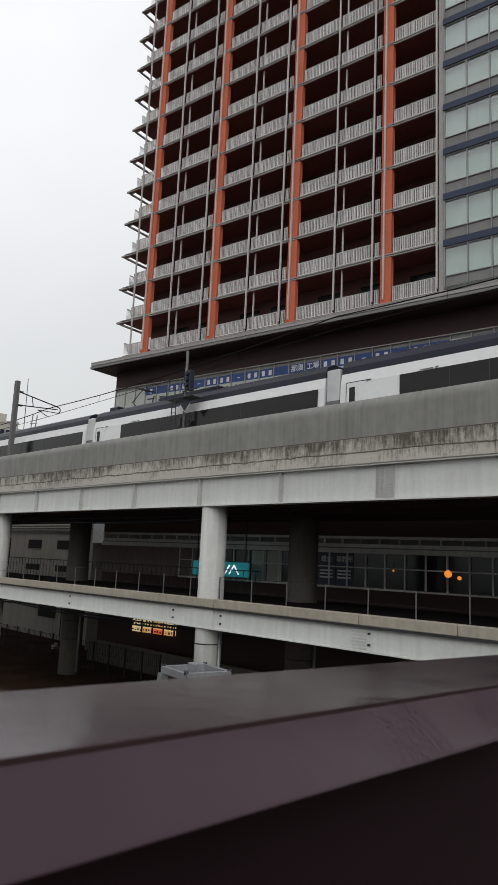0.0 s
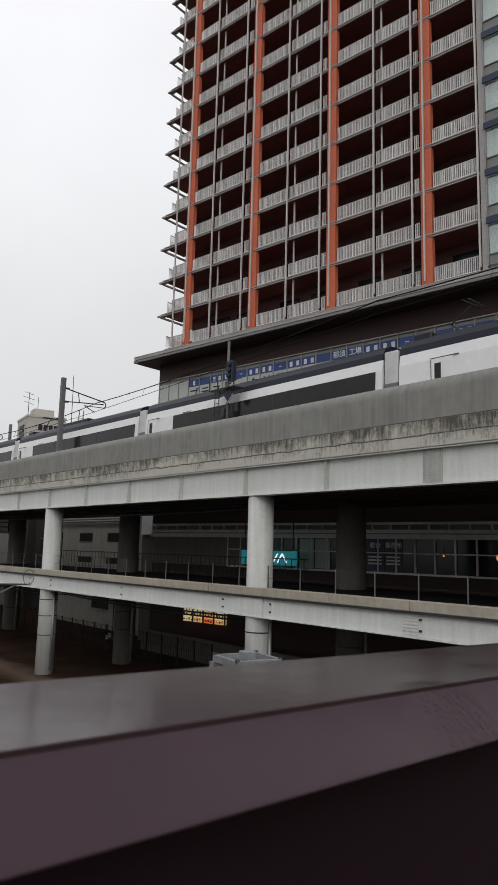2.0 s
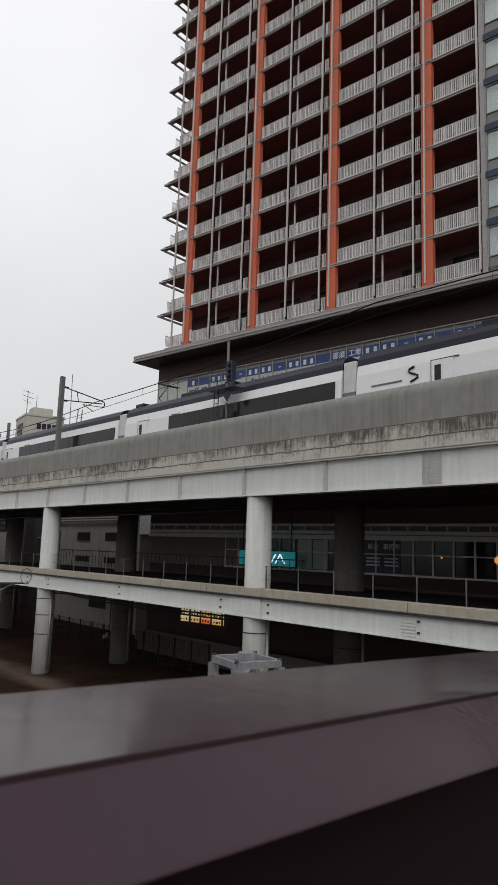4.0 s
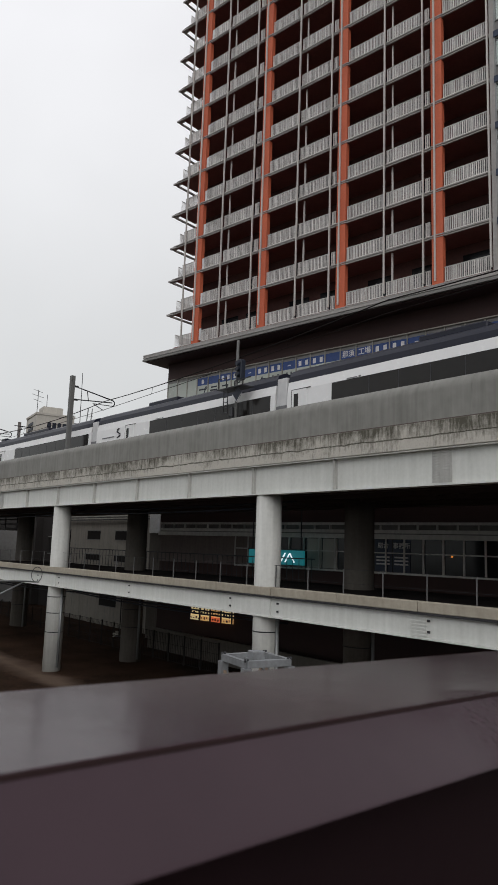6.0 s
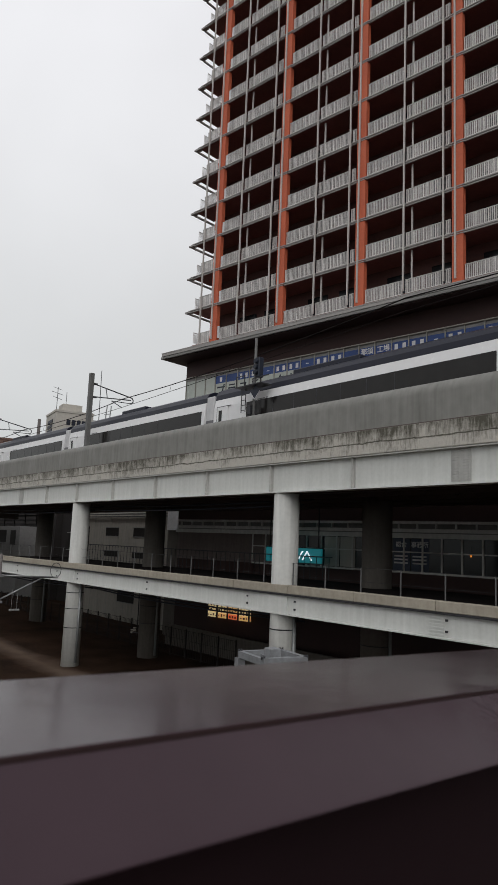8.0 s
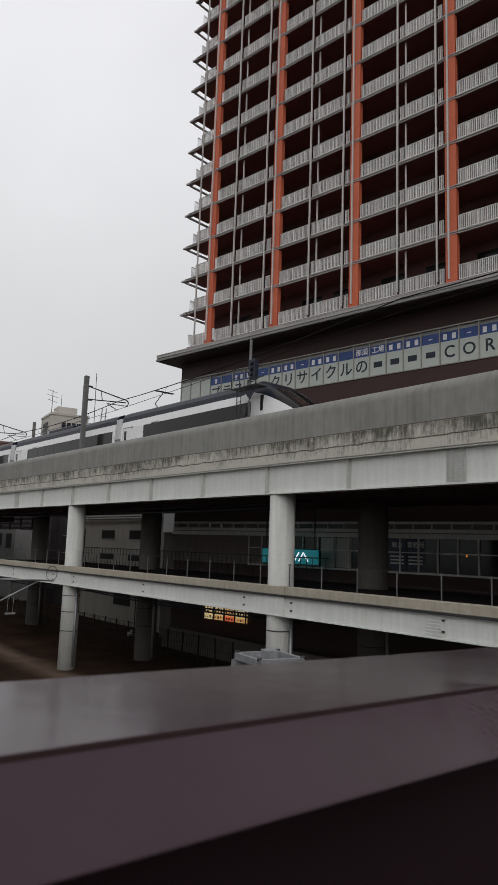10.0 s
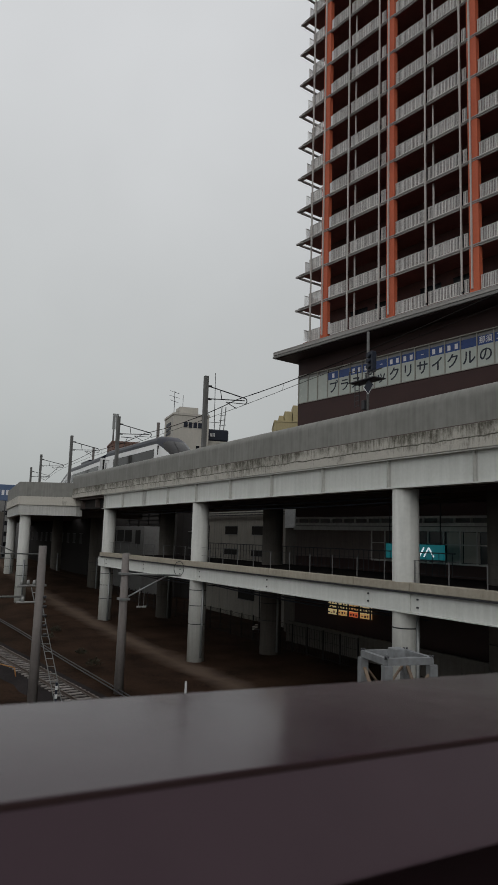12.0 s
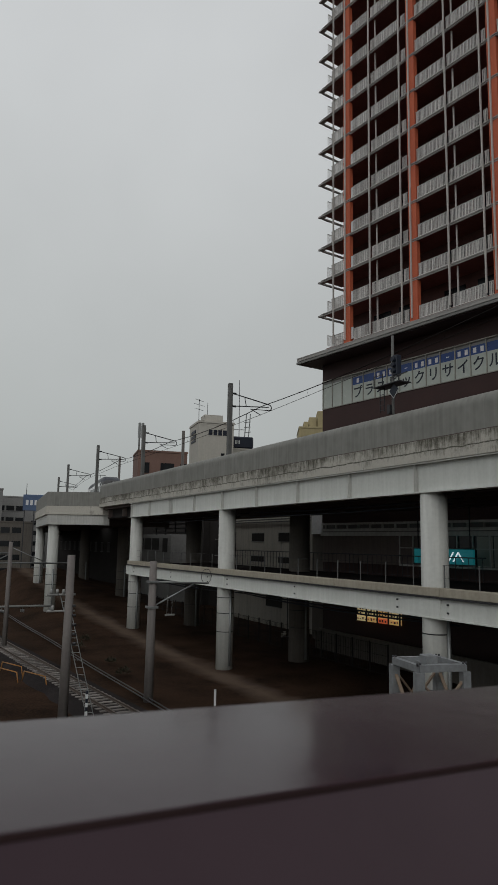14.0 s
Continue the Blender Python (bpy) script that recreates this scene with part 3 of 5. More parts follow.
def make_tower():
    root = thing("apartment_tower", TW @ pose(-44.5, 38.8, 0), "tall apartment tower with orange pillars, grey balconies and brown podium", "building")
    W = 52.0
    top = FIRST + STOREY * STOREYS
    # podium
    for b in ((-1.7, W, 1.5, 1.9, 23.15, 24.59), (-1.7, W, 1.5, 1.9, 10.55, 20.58), (-1.7, W, 1.62, 1.9, 0, 7.2), (-1.7, -1.3, 1.9, 24, 0, 24.59)):
        part("podium_wall", boxes(b), M_BROWN, root, "dark brown tiled podium wall")
    part("canopy", boxes((-2.96, W, -0.46, 24, 24.92, 25.14)), M_SLAB, root, "grey metal canopy over the podium")
    # recess coloured dark so that it reads as the fascia's shadow line
    part("canopy_groove", boxes((-2.86, W, -0.36, 24, 24.854, 24.916)), M_DARKSTEEL, root)
    part("canopy_lip", boxes((-3.0, W, -0.5, 24, 24.66, 24.85)), M_CANOPY, root)
    part("canopy_coping", boxes((-2.98, W, -0.48, 24, 25.144, 25.22)), M_SLAB, root)
    part("canopy_soffit", boxes((-2.7, W, -0.3, 24, 24.594, 24.656)), M_BROWN, root)
    part("balcony_plinth", boxes((0.2, 28.83, 0.25, 2.1, 25.224, 25.60)), M_SOFFITBROWN, root)
    part("bay_jamb", boxes((28.84, 29.145, -0.06, 2.1, 25.224, top)), M_SLAB, root, "pale jamb beside the glazed bay")
    part("back_wall", boxes((1.6, 28.83, 2.104, 2.4, FIRST, top)), M_RECESS, root, "dark red-brown wall behind the balconies")
    part("side_wall", boxes((1.6, 1.9, 2.4, 24, FIRST, top)), M_RECESS, root)
    slab = mesh_of(boxes((0.2, 28.83, 0.054, 2.1, -0.20, -0.02)), "balcony_slab", M_SOFFITBROWN)
    edge = mesh_of(boxes((-0.1, 28.83, -0.1, 0.05, -0.075, 0.0), (-0.1, 28.83, -0.06, 0.05, -0.2, -0.13), (-0.1, 28.83, 0.0, 0.05, -0.13, -0.075)), "slab_edge", M_SLAB)
    tipbm = bmesh.new()
    pts = [(0.15, -0.1), (-0.55, -0.1), (-0.42, 0.3), (0.15, 0.3)]
    a = [tipbm.verts.new((x, y, -0.2)) for x, y in pts]
    b = [tipbm.verts.new((x, y, -0.05)) for x, y in pts]
    tipbm.faces.new(a), tipbm.faces.new(b)
    for i in range(4):
        tipbm.faces.new((a[i], a[(i + 1) % 4], b[(i + 1) % 4], b[i]))
    box(tipbm, -0.50, -0.36, 0.3, 22, -0.2, -0.05)
    box(tipbm, -0.35, 1.7, 3, 22, -0.18, -0.1)
    tip = mesh_of(tipbm, "side_slab_edge", M_SLAB)
    posts = [1.55, 5.95, 9.35, 13.86, 16.9, 21.4, 24.3, 28.75]
    pillars = [3.1, 10.4, 17.8, 25.2]
    pil = mesh_of(boxes((-0.34, 0.42, -0.08, 0.30, 0, STOREY)), "orange_pillar", M_ORANGE)
    post = mesh_of(boxes((-0.05, 0.05, -0.22, -0.105, 0, STOREY)), "grey_post", M_ALU)
    inpost = mesh_of(boxes((-0.05, 0.05, 0.24, 0.34, 0, STOREY - 0.2)), "partition_post", M_ALU)
    clip = mesh_of(boxes((-0.50, 0.50, -0.14, -0.084, -0.075, 0.0), (-0.50, 0.50, -0.12, -0.084, -0.2, -0.14)), "slab_bracket", M_SLAB)

    def rail_mesh(w, step):
        bm = bmesh.new()
        box(bm, 0, w, -0.03, 0.03, 0.99, 1.04)
        box(bm, 0, w, -0.02, 0.02, 0.07, 0.11)
        x = step / 2
        while x < w:
            q = random.uniform(-0.006, 0.006)
            box(bm, x - 0.040 + q, x + 0.040 + q, -0.015, 0.015, 0.11, 0.99)
            x += step
        return mesh_of(bm, "balcony_railing", M_RAILBAR)

    spans = [(1.12, 2.62), (3.86, 5.88), (6.02, 9.28), (9.42, 9.92), (10.88, 13.79), (13.93, 16.83), (16.97, 17.32), (18.28, 21.33), (21.47, 24.23), (24.37, 24.72), (25.68, 28.68)]
    rails = [(p, rail_mesh(q - p, 0.125)) for p, q in spans]
    side = bmesh.new()
    box(side, -0.02, 0.02, 0, 7, 0.98, 1.04)
    for i in range(56):
        box(side, -0.012, 0.012, i * 0.125, i * 0.125 + 0.05, 0.08, 0.98)
    side = mesh_of(side, "side_railing", M_RAILBAR)
    # white panel stands in for bright sky through the gap beside the pillar
    white = mesh_of(boxes((3.57, 3.80, 0.02, 0.06, 0.02, 1.02)), "white_screen", M_WHITEINK)
    sash = mesh_of(boxes((0, 1.9, 2.05, 2.09, 0.1, 2.2), (0, 1.9, 2.02, 2.049, 2.14, 2.2), (0.92, 0.98, 2.02, 2.049, 0.1, 2.13)), "balcony_window", M_DARKGLASS)
    foot = mesh_of(boxes((-0.34, 0.42, -0.082, 0.29, 25.224, 25.597)), "pillar_foot", M_ORANGE)
    for x in pillars:
        share("pillar_foot", foot, root, x, 0, 0)
    for k in range(STOREYS):
        z = FIRST + k * STOREY
        if k:
            share("balcony_slab", slab, root, 0, 0, z)
            share("slab_edge", edge, root, 0, 0, z)
            share("side_slab_edge", tip, root, 0, 0, z)
        share("white_screen", white, root, 0, 0, z)
        for x in (4.2, 7.0, 11.6, 14.6, 18.8, 22.3, 26.0):
            share("balcony_window", sash, root, x, 0, z)
        for x in pillars:
            share("orange_pillar", pil, root, x, 0, z)
            share("grey_post", post, root, x - 0.08, 0, z)
            if k:
                share("slab_bracket", clip, root, x, 0, z)
        for x in posts:
            share("grey_post", post, root, x, 0, z)
        for x in (6.34, 14.24, 21.8):
            share("partition_post", inpost, root, x, 0, z)
        for x, me in rails:
            share("balcony_railing", me, root, x, 0.02, z if k else z - 0.2)
        share("side_railing", side, root, 0.62, 0.0, z)
    # glazed bay
    gx = 29.15
    part("glazed_wall", boxes((gx, W, 0.35, 0.7, FIRST, top)), M_CURTAIN, root, "pale curtains behind tall windows")
    glass = clear_glass()
    pane = mesh_of(boxes((0, 1.37, 0.0, 0.02, 0.75, 2.55)), "window_pane", glass)
    lowp = mesh_of(boxes((0, 1.37, 0.0, 0.03, 0.06, 0.68)), "lower_panel", M_GREYWALL)
    span = mesh_of(boxes((gx, W, -0.16, 0.34, 2.64, 3.06)), "navy_spandrel", M_NAVY)
    mul = mesh_of(boxes((0, 0.07, -0.1, 0.1, 0.0, 2.63)), "mullion", M_MULLION)
    bars = mesh_of(boxes((gx, W, -0.08, 0.06, 0.69, 0.745), (gx, W, -0.08, 0.06, 2.56, 2.63)), "transom", M_MULLION)
    for k in range(STOREYS):
        z = FIRST + k * STOREY
        share("navy_spandrel", span, root, 0, 0, z)
        share("transom", bars, root, 0, 0, z)
        for i in range(9):
            x = gx + 0.02 + i * 1.45
            share("mullion", mul, root, x, 0, z)
            share("lower_panel", lowp, root, x + 0.075, 0, z)
            share("window_pane", pane, root, x + 0.075, 0, z)
    # lettered window strip below the canopy
    part("strip_backing", boxes((-1.7, W, 1.72, 1.9, 20.58, 23.15)), M_RECESS, root)
    part("strip_rail", boxes((-1.7, W, 1.44, 1.6, 23.07, 23.15), (-1.7, W, 1.44, 1.6, 20.58, 20.65)), M_FRAME, root)
    xs = [-1.66 + 1.245 * i for i in range(3)] + [2.08 + 1.344 * i for i in range(37)]
    fr = mesh_of(boxes((-0.035, 0.035, 1.47, 1.6, 20.65, 23.07)), "strip_mullion", M_FRAME)
    for i, x in enumerate(xs[:-1]):
        w = xs[i + 1] - x
        share("strip_mullion", fr, root, x, 0, 0)
        part("film_panel", boxes((x + 0.04, x + w - 0.04, 1.54, 1.60, 20.65, 22.15 if 3 <= i < 23 else 22.8)), M_FILM, root)
        if 3 <= i < 23:
            part("blue_panel", boxes((x + 0.04, x + w - 0.04, 1.54, 1.60, 22.154, 22.8)), M_BLUE, root, "blue sign panel")
        part("transom_panel", boxes((x + 0.04, x + w - 0.04, 1.58, 1.64, 22.804, 23.07)), M_GREYWALL, root)
    for i, ch in enumerate("プラスチックリサイクルの####COR"):
        x = 2.08 + 1.344 * (i + 0.5)
        if ch == "#":
            ob = part("sign_bar", boxes((x - 0.34, x + 0.34, 1.525, 1.536, 21.22, 21.62)), M_DARKINK, root)
        else:
            ob = new("sign_letter", text_mesh(ch, 1.12, M_DARKINK, 0.006))
            ob.parent = root
            ob.matrix_basis = pose(x, 1.53, 21.40, 90, 0, 0)
    marks = ["b", "", "bb", "bb", "-", "bb", "bb", "-", "bb", "bb", "", "那須", "工場", "bb", "bb", "-", "bb", "-", "bb", "bb"]
    for i, mk in enumerate(marks):
        x = 2.08 + 1.344 * (i + 0.5)
        if mk == "-":
            part("sign_bar", boxes((x - 0.14, x + 0.14, 1.525, 1.536, 22.43, 22.49)), M_WHITEINK, root)
        elif mk in ("b", "bb"):
            for k in range(len(mk)):
                cx = x + (k - (len(mk) - 1) / 2) * 0.62
                part("sign_bar", boxes((cx - 0.13, cx + 0.13, 1.525, 1.536, 22.27, 22.65)), M_WHITEINK, root)
        elif mk:
            ob = new("sign_letter", text_mesh(mk, 0.52, M_WHITEINK, 0.006))
            ob.parent = root
            ob.matrix_basis = pose(x, 1.53, 22.47, 90, 0, 0)
    # concourse level seen under the viaduct
    part("louvre_band", boxes((-1.7, W, 1.30, 1.62, 9.42, 9.72)), M_CONC, root)
    part("louvre_band", boxes((-1.7, W, 1.46, 1.62, 9.80, 10.02)), M_CONC, root)
    part("louvre_band", boxes((-1.7, W, 1.40, 1.62, 10.34, 10.5)), M_CONC, root)
    part("concourse_backing", boxes((-1.7, W, 1.70, 1.9, 7.2, 10.55)), M_SHUTTER, root)
    part("louvre_backing", boxes((-1.7, W, 1.56, 1.69, 10.03, 10.335)), M_GREYWALL, root)
    part("louvre_backing", boxes((-1.7, W, 1.60, 1.69, 9.725, 9.795)), M_GREYWALL, root)
    tick = mesh_of(boxes((-0.03, 0.03, 1.36, 1.62, 10.03, 10.33)), "louvre_post", M_CONC)
    for i in range(36):
        share("louvre_post", tick, root, -1.2 + 1.344 * i, 0, 0)
    part("concourse_glass", boxes((11.0, W, 1.64, 1.66, 7.2, 9.42)), M_DARKGLASS, root)
    part("concourse_shutter", boxes((-1.7, 11.0, 1.58, 1.66, 7.2, 9.42)), M_SHUTTER, root)
    cm = mesh_of(boxes((-0.05, 0.05, 1.52, 1.63, 7.2, 9.42)), "concourse_mullion", M_CONC)
    for i in range(33):
        share("concourse_mullion", cm, root, 7.2 + 1.344 * i, 0, 0)
    part("concourse_transom", boxes((7.2, W, 1.50, 1.60, 8.48, 8.56), (7.2, W, 1.50, 1.60, 7.16, 7.28)), M_CONC, root)
    for x in (14.2, 15.55):
        part("pale_window_panel", boxes((x, x + 1.25, 1.59, 1.635, 7.3, 9.38)), M_PALEWALL, root)
    for x, mk in ((19.8, "総合"), (21.15, "事務所")):
        part("blue_panel", boxes((x, x + 1.25, 1.60, 1.635, 8.56, 9.38)), M_NAVY, root)
        ob = new("sign_letter", text_mesh(mk, 0.42, M_WHITEINK, 0.004))
        ob.parent = root
        ob.matrix_basis = pose(x + 0.62, 1.59, 8.98, 90, 0, 0)
        part("pale_window_panel", boxes((x, x + 1.25, 1.60, 1.635, 7.3, 8.47)), M_NAVY, root)
        for k in range(3):
            part("sign_bar", boxes((x + 0.1, x + 1.1, 1.585, 1.598, 8.2 - 0.22 * k, 8.3 - 0.22 * k)), M_WHITEINK, root)
    return root


def clear_glass():
    m = bpy.data.materials.new("window_glass")
    m.use_nodes = True
    n, l = m.node_tree.nodes, m.node_tree.links
    n.clear()
    o, mx, tr, gl = n.new("ShaderNodeOutputMaterial"), n.new("ShaderNodeMixShader"), n.new("ShaderNodeBsdfTransparent"), n.new("ShaderNodeBsdfGlossy")
    gl.inputs["Roughness"].default_value = 0.03
    tr.inputs["Color"].default_value = (0.85, 0.9, 0.88, 1)
    mx.inputs["Fac"].default_value = 0.20
    l.new(tr.outputs[0], mx.inputs[1]), l.new(gl.outputs[0], mx.inputs[2]), l.new(mx.outputs[0], o.inputs["Surface"])
    return m


tower = make_tower()


# ---------------------------------------------------------------- train
CAR = 19.35


def car_body(bm, x0, x1):
    half = [(-1.40, 0.9), (-1.42, 2.0), (-1.39, 2.95), (-1.31, 3.42)]
    prof = half + [(1.31, 3.42), (1.39, 2.95), (1.42, 2.0), (1.40, 0.9)]
    sweep(bm, prof, x0, x1)


def make_train():
    """Eight cars; the train's own zero lies at a car joint, it travels towards -x."""
    cars = {}
    for k in range(-2, 6):
        tail = k == 5
        root = cars[k] = thing("train_car", pose((k + 0.5) * CAR, 24.9, 13.36), "white express train car with navy roof and black window band" if not tail else "white rounded tail car of the express train with navy roof", "train car", "express train")
        x0, x1 = 0.45 - CAR / 2, CAR / 2 - 0.45
        if tail:
            x1 -= 4.2
        b = part("car_body", one(car_body, x0, x1), M_TRAIN, root)
        bm = bmesh.new()
        sweep(bm, [(-1.31, 3.425), (-1.28, 3.72), (-1.14, 3.98), (-0.75, 4.17), (0.75, 4.17), (1.14, 3.98), (1.28, 3.72), (1.31, 3.425)], x0, x1)
        part("roof", bm, M_TRAINBLUE, root, "navy blue roof")
        dx, wx = {1: (1.25, 4.95), 2: (3.55, 6.85)}.get(k, (0, 3.0))
        part("window_band", boxes((x0 + wx, x1 - (0.35 if not tail else 0.2), -1.432, -1.38, 1.95, 2.93)), M_TRAINWIN, root, "black tinted window band")
        for bx in (x0 + 2.6, x1 - 2.6):
            bm = bmesh.new()
            box(bm, bx - 1.6, bx + 1.6, -1.0, 1.0, 0.5, 0.85)
            for wx_ in (-1.05, 1.05):
                for wy in (-0.56, 0.56):
                    rod(bm, (bx + wx_, wy - 0.06, 0.53), (bx + wx_, wy + 0.06, 0.53), 0.43, 0.43, 14)
            part("bogie", bm, M_TRAINGREY, root, "dark grey bogie with steel wheels")
        part("skirt", boxes((x0, x1, -1.3, 1.3, 0.3, 0.9)), M_TRAINGREY, root)
        d = part("door", boxes((x0 + dx + 0.35, x0 + dx + 1.35, -1.435, -1.40, 1.0, 2.95)), M_TRAIN, root, bevel=0.004)
        part("door_window", boxes((x0 + dx + 0.50, x0 + dx + 0.80, -1.442, -1.436, 1.8, 2.75)), M_TRAINWIN, d)
        if not tail:
            g = part("gangway", boxes((x1 + 0.10, x1 + 0.80, -1.36, 1.36, 0.8, 3.72)), M_GANGWAY, root, "pale grey gangway hood between cars", bevel=0.03)
            part("gangway_skirt", boxes((x1 + 0.08, x1 + 0.82, -1.375, 1.375, 0.8, 2.30)), M_TRAINGREY, g, "darker grey lower gangway panel")
            part("gangway_gap", boxes((x1, x1 + 0.10, -1.22, 1.22, 0.8, 3.5), (x1 + 0.80, x1 + 0.90, -1.22, 1.22, 0.8, 3.5)), M_TRAINWIN, root, "dark gap at the car end")
    # tail nose, rounded and sloping
    bm = bmesh.new()
    base = [(-1.40, 0.9), (-1.42, 2.0), (-1.39, 2.95), (-1.31, 3.425), (-1.28, 3.72), (-1.14, 3.98), (-0.75, 4.17), (0.75, 4.17), (1.14, 3.98), (1.28, 3.72), (1.31, 3.425), (1.39, 2.95), (1.42, 2.0), (1.40, 0.9)]
    xs0 = CAR / 2 - 0.45 - 4.2
    rings = []
    for i in range(11):
        u = i / 10
        sy, sz = math.sqrt(max(0.02, 1 - (u * 0.93) ** 2.6)), 1 - 0.88 * u ** 1.35
        rings.append([bm.verts.new((xs0 + 4.5 * u, y * sy, 0.9 + (z - 0.9) * sz)) for y, z in base])
    for a, b in zip(rings, rings[1:]):
        for i in range(len(base)):
            f = bm.faces.new((a[i], a[(i + 1) % len(base)], b[(i + 1) % len(base)], b[i]))
            f.smooth = True
    bm.faces.new(rings[-1])
    nose = part("nose", bm, M_TRAIN, root)
    nose.data.materials.append(M_TRAINBLUE)
    nose.data.materials.append(M_TRAINWIN)
    for p in nose.data.polygons:
        c = p.center
        if p.normal.z > 0.35 or p.index % len(base) in (3, 9):
            p.material_index = 1
            if c.x > xs0 + 1.3 and abs(c.y) < 1.25:
                p.material_index = 2
    return cars


train = make_train()


# ---------------------------------------------------------------- train details
def make_train_details(cars):
    def place(x):
        """The car that holds the point x of the train, and x on that car."""
        k = max(-2, min(5, math.floor(x / CAR)))
        return cars[k], x - (k + 0.5) * CAR

    # folded-arm current collectors and roof boxes
    for x in (-16.4, 22.0, 99.7):
        root, cx = place(x)
        p = bmesh.new()
        box(p, -0.5, 0.5, -0.5, 0.5, 4.1, 4.22)
        rod(p, (0.35, 0, 4.1), (-0.55, 0, 4.72), 0.035, 0.03, 8)
        rod(p, (-0.55, 0, 4.72), (0.45, 0, 5.38), 0.03, 0.025, 8)
        rod(p, (0.45, -0.75, 5.38), (0.45, 0.75, 5.38), 0.03, 0.03, 8)
        rod(p, (0.72, -0.75, 5.36), (0.72, 0.75, 5.36), 0.03, 0.03, 8)
        rod(p, (0.40, 0.1, 5.37), (0.76, 0.1, 5.36), 0.02, 0.02, 6)
        ob = part("pantograph", p, M_DARKSTEEL, root, "dark single-arm pantograph")
        ob.location.x = cx
    for x, w in ((-18.0, 0.9), (-13.0, 5.0), (20.2, 0.9), (25.2, 5.0), (45.0, 3.2), (66.0, 3.2), (84.0, 4.6)):
        root, cx = place(x)
        part("roof_unit", boxes((cx, cx + w, -0.95, 0.95, 4.0, 4.32)), M_TRAINBLUE, root, bevel=0.05)
    for k in range(-2, 6):
        x0 = 0.45 - CAR / 2 + {1: 1.25, 2: 3.55}.get(k, 0)
        root = cars[k]
        d = bmesh.new()
        box(d, x0 + 0.32, x0 + 0.345, -1.437, -1.40, 1.0, 2.99)
        box(d, x0 + 0.345, x0 + 1.60, -1.437, -1.40, 2.955, 2.985)
        part("door_seal", d, M_DARKSTEEL, root)
        part("small_marking", boxes((x0 + 3.9, x0 + 4.5, -1.405, -1.36, 2.96, 3.01)), M_TRAINGREY, root)
        part("small_marking", boxes((x0 + 4.6, x0 + 4.72, -1.405, -1.36, 2.96, 3.03)), M_TRAINGREY, root)
        bm = bmesh.new()
        for u in range(1, 7):
            box(bm, x0 + 3.6 + u * 1.6, x0 + 3.64 + u * 1.6, -1.436, -1.42, 1.95, 2.86)
        tagged(part("window_joint", bm, M_DARKSTEEL, root), kind="stuff") if k < 5 else bm.free()
    # curved emblem and a small line of lettering on one car, as plain shapes
    root, cx = place(42.05)
    bm = bmesh.new()
    pts = [(cx + 0.30 * math.sin(i / 2.0) + 0.25 * i / 12, -1.432, 2.25 + 0.62 * i / 12) for i in range(13)]
    tube(bm, pts, 0.045, 6)
    part("emblem", bm, M_TRAINBLUE, root, "dark curved emblem")
    part("small_marking", boxes((cx - 2.05, cx - 0.45, -1.436, -1.41, 2.33, 2.40)), M_TRAINGREY, root)
    # tail cab pillar
    xs0 = CAR / 2 - 0.45 - 4.2
    part("cab_pillar", boxes((xs0 + 0.60, xs0 + 0.78, -1.425, 1.425, 2.35, 3.2)), M_TRAINWIN, cars[5])


make_train_details(train)


# ---------------------------------------------------------------- overhead line on the viaduct
def make_mast(x, top, arm=True, label=True):
    m = thing("overhead_line_mast", pose(x, 22.75 + bend(x), 12.9), "grey steel overhead line mast with bracket arm on the viaduct", "mast", "overhead line masts")
    part("pole", boxes((-0.16, 0.16, -0.16, 0.16, 0, top - 12.9)), M_MAST, m, bevel=0.02)
    h = top - 12.9
    bm = bmesh.new()
    rod(bm, (0, 0.16, h - 0.75), (0.2, 3.3, h - 1.35), 0.045, 0.045, 8)
    rod(bm, (0, 0.16, h - 1.75), (0.2, 3.3, h - 1.55), 0.04, 0.04, 8)
    prev = (0.2, 3.3, h - 1.35)
    for i in range(1, 7):
        a = math.pi * i / 6
        p = (0.2, 3.3 + 0.22 * math.sin(a), h - 1.58 + 0.23 * math.cos(a))
        rod(bm, prev, p, 0.04, 0.04, 6)
        prev = p
    rod(bm, prev, (0.15, 1.7, h - 1.85), 0.03, 0.03, 6)
    rod(bm, (0.15, 1.7, h - 1.85), (0.2, 2.6, h - 2.25), 0.03, 0.03, 6)
    rod(bm, (0.1, 1.2, h - 0.95), (0.1, 1.35, h - 1.7), 0.03, 0.03, 6)
    part("bracket_arm", bm, M_DARKSTEEL, m)
    for z in (h - 0.75, h - 1.75):
        bm = bmesh.new()
        for k in range(4):
            rod(bm, (0, 0.18 + k * 0.09, z), (0, 0.23 + k * 0.09, z - 0.01), 0.08, 0.08, 10)
        part("insulator", bm, M_DARKSTEEL, m)


for mx, mz in ((-46.8, 20.75), (-66.6, 20.35), (-84.8, 20.5), (-109.0, 20.5), (-132, 20.5), (-27.9 + 54, 20.6), (-4.0 + 8, 20.6)):
    make_mast(mx, mz)
m = thing("far_side_mast", pose(-77.5, 31.5, 12.9), "grey steel overhead line mast on the far parapet", "mast", "overhead line masts")
part("pole", boxes((-0.14, 0.14, -0.14, 0.14, 0, 9.2)), M_POLE, m)
m = thing("far_side_mast", pose(-103, 31.5, 12.9), "grey steel overhead line mast on the far parapet", "mast", "overhead line masts")
part("pole", boxes((-0.14, 0.14, -0.14, 0.14, 0, 8.6)), M_POLE, m)


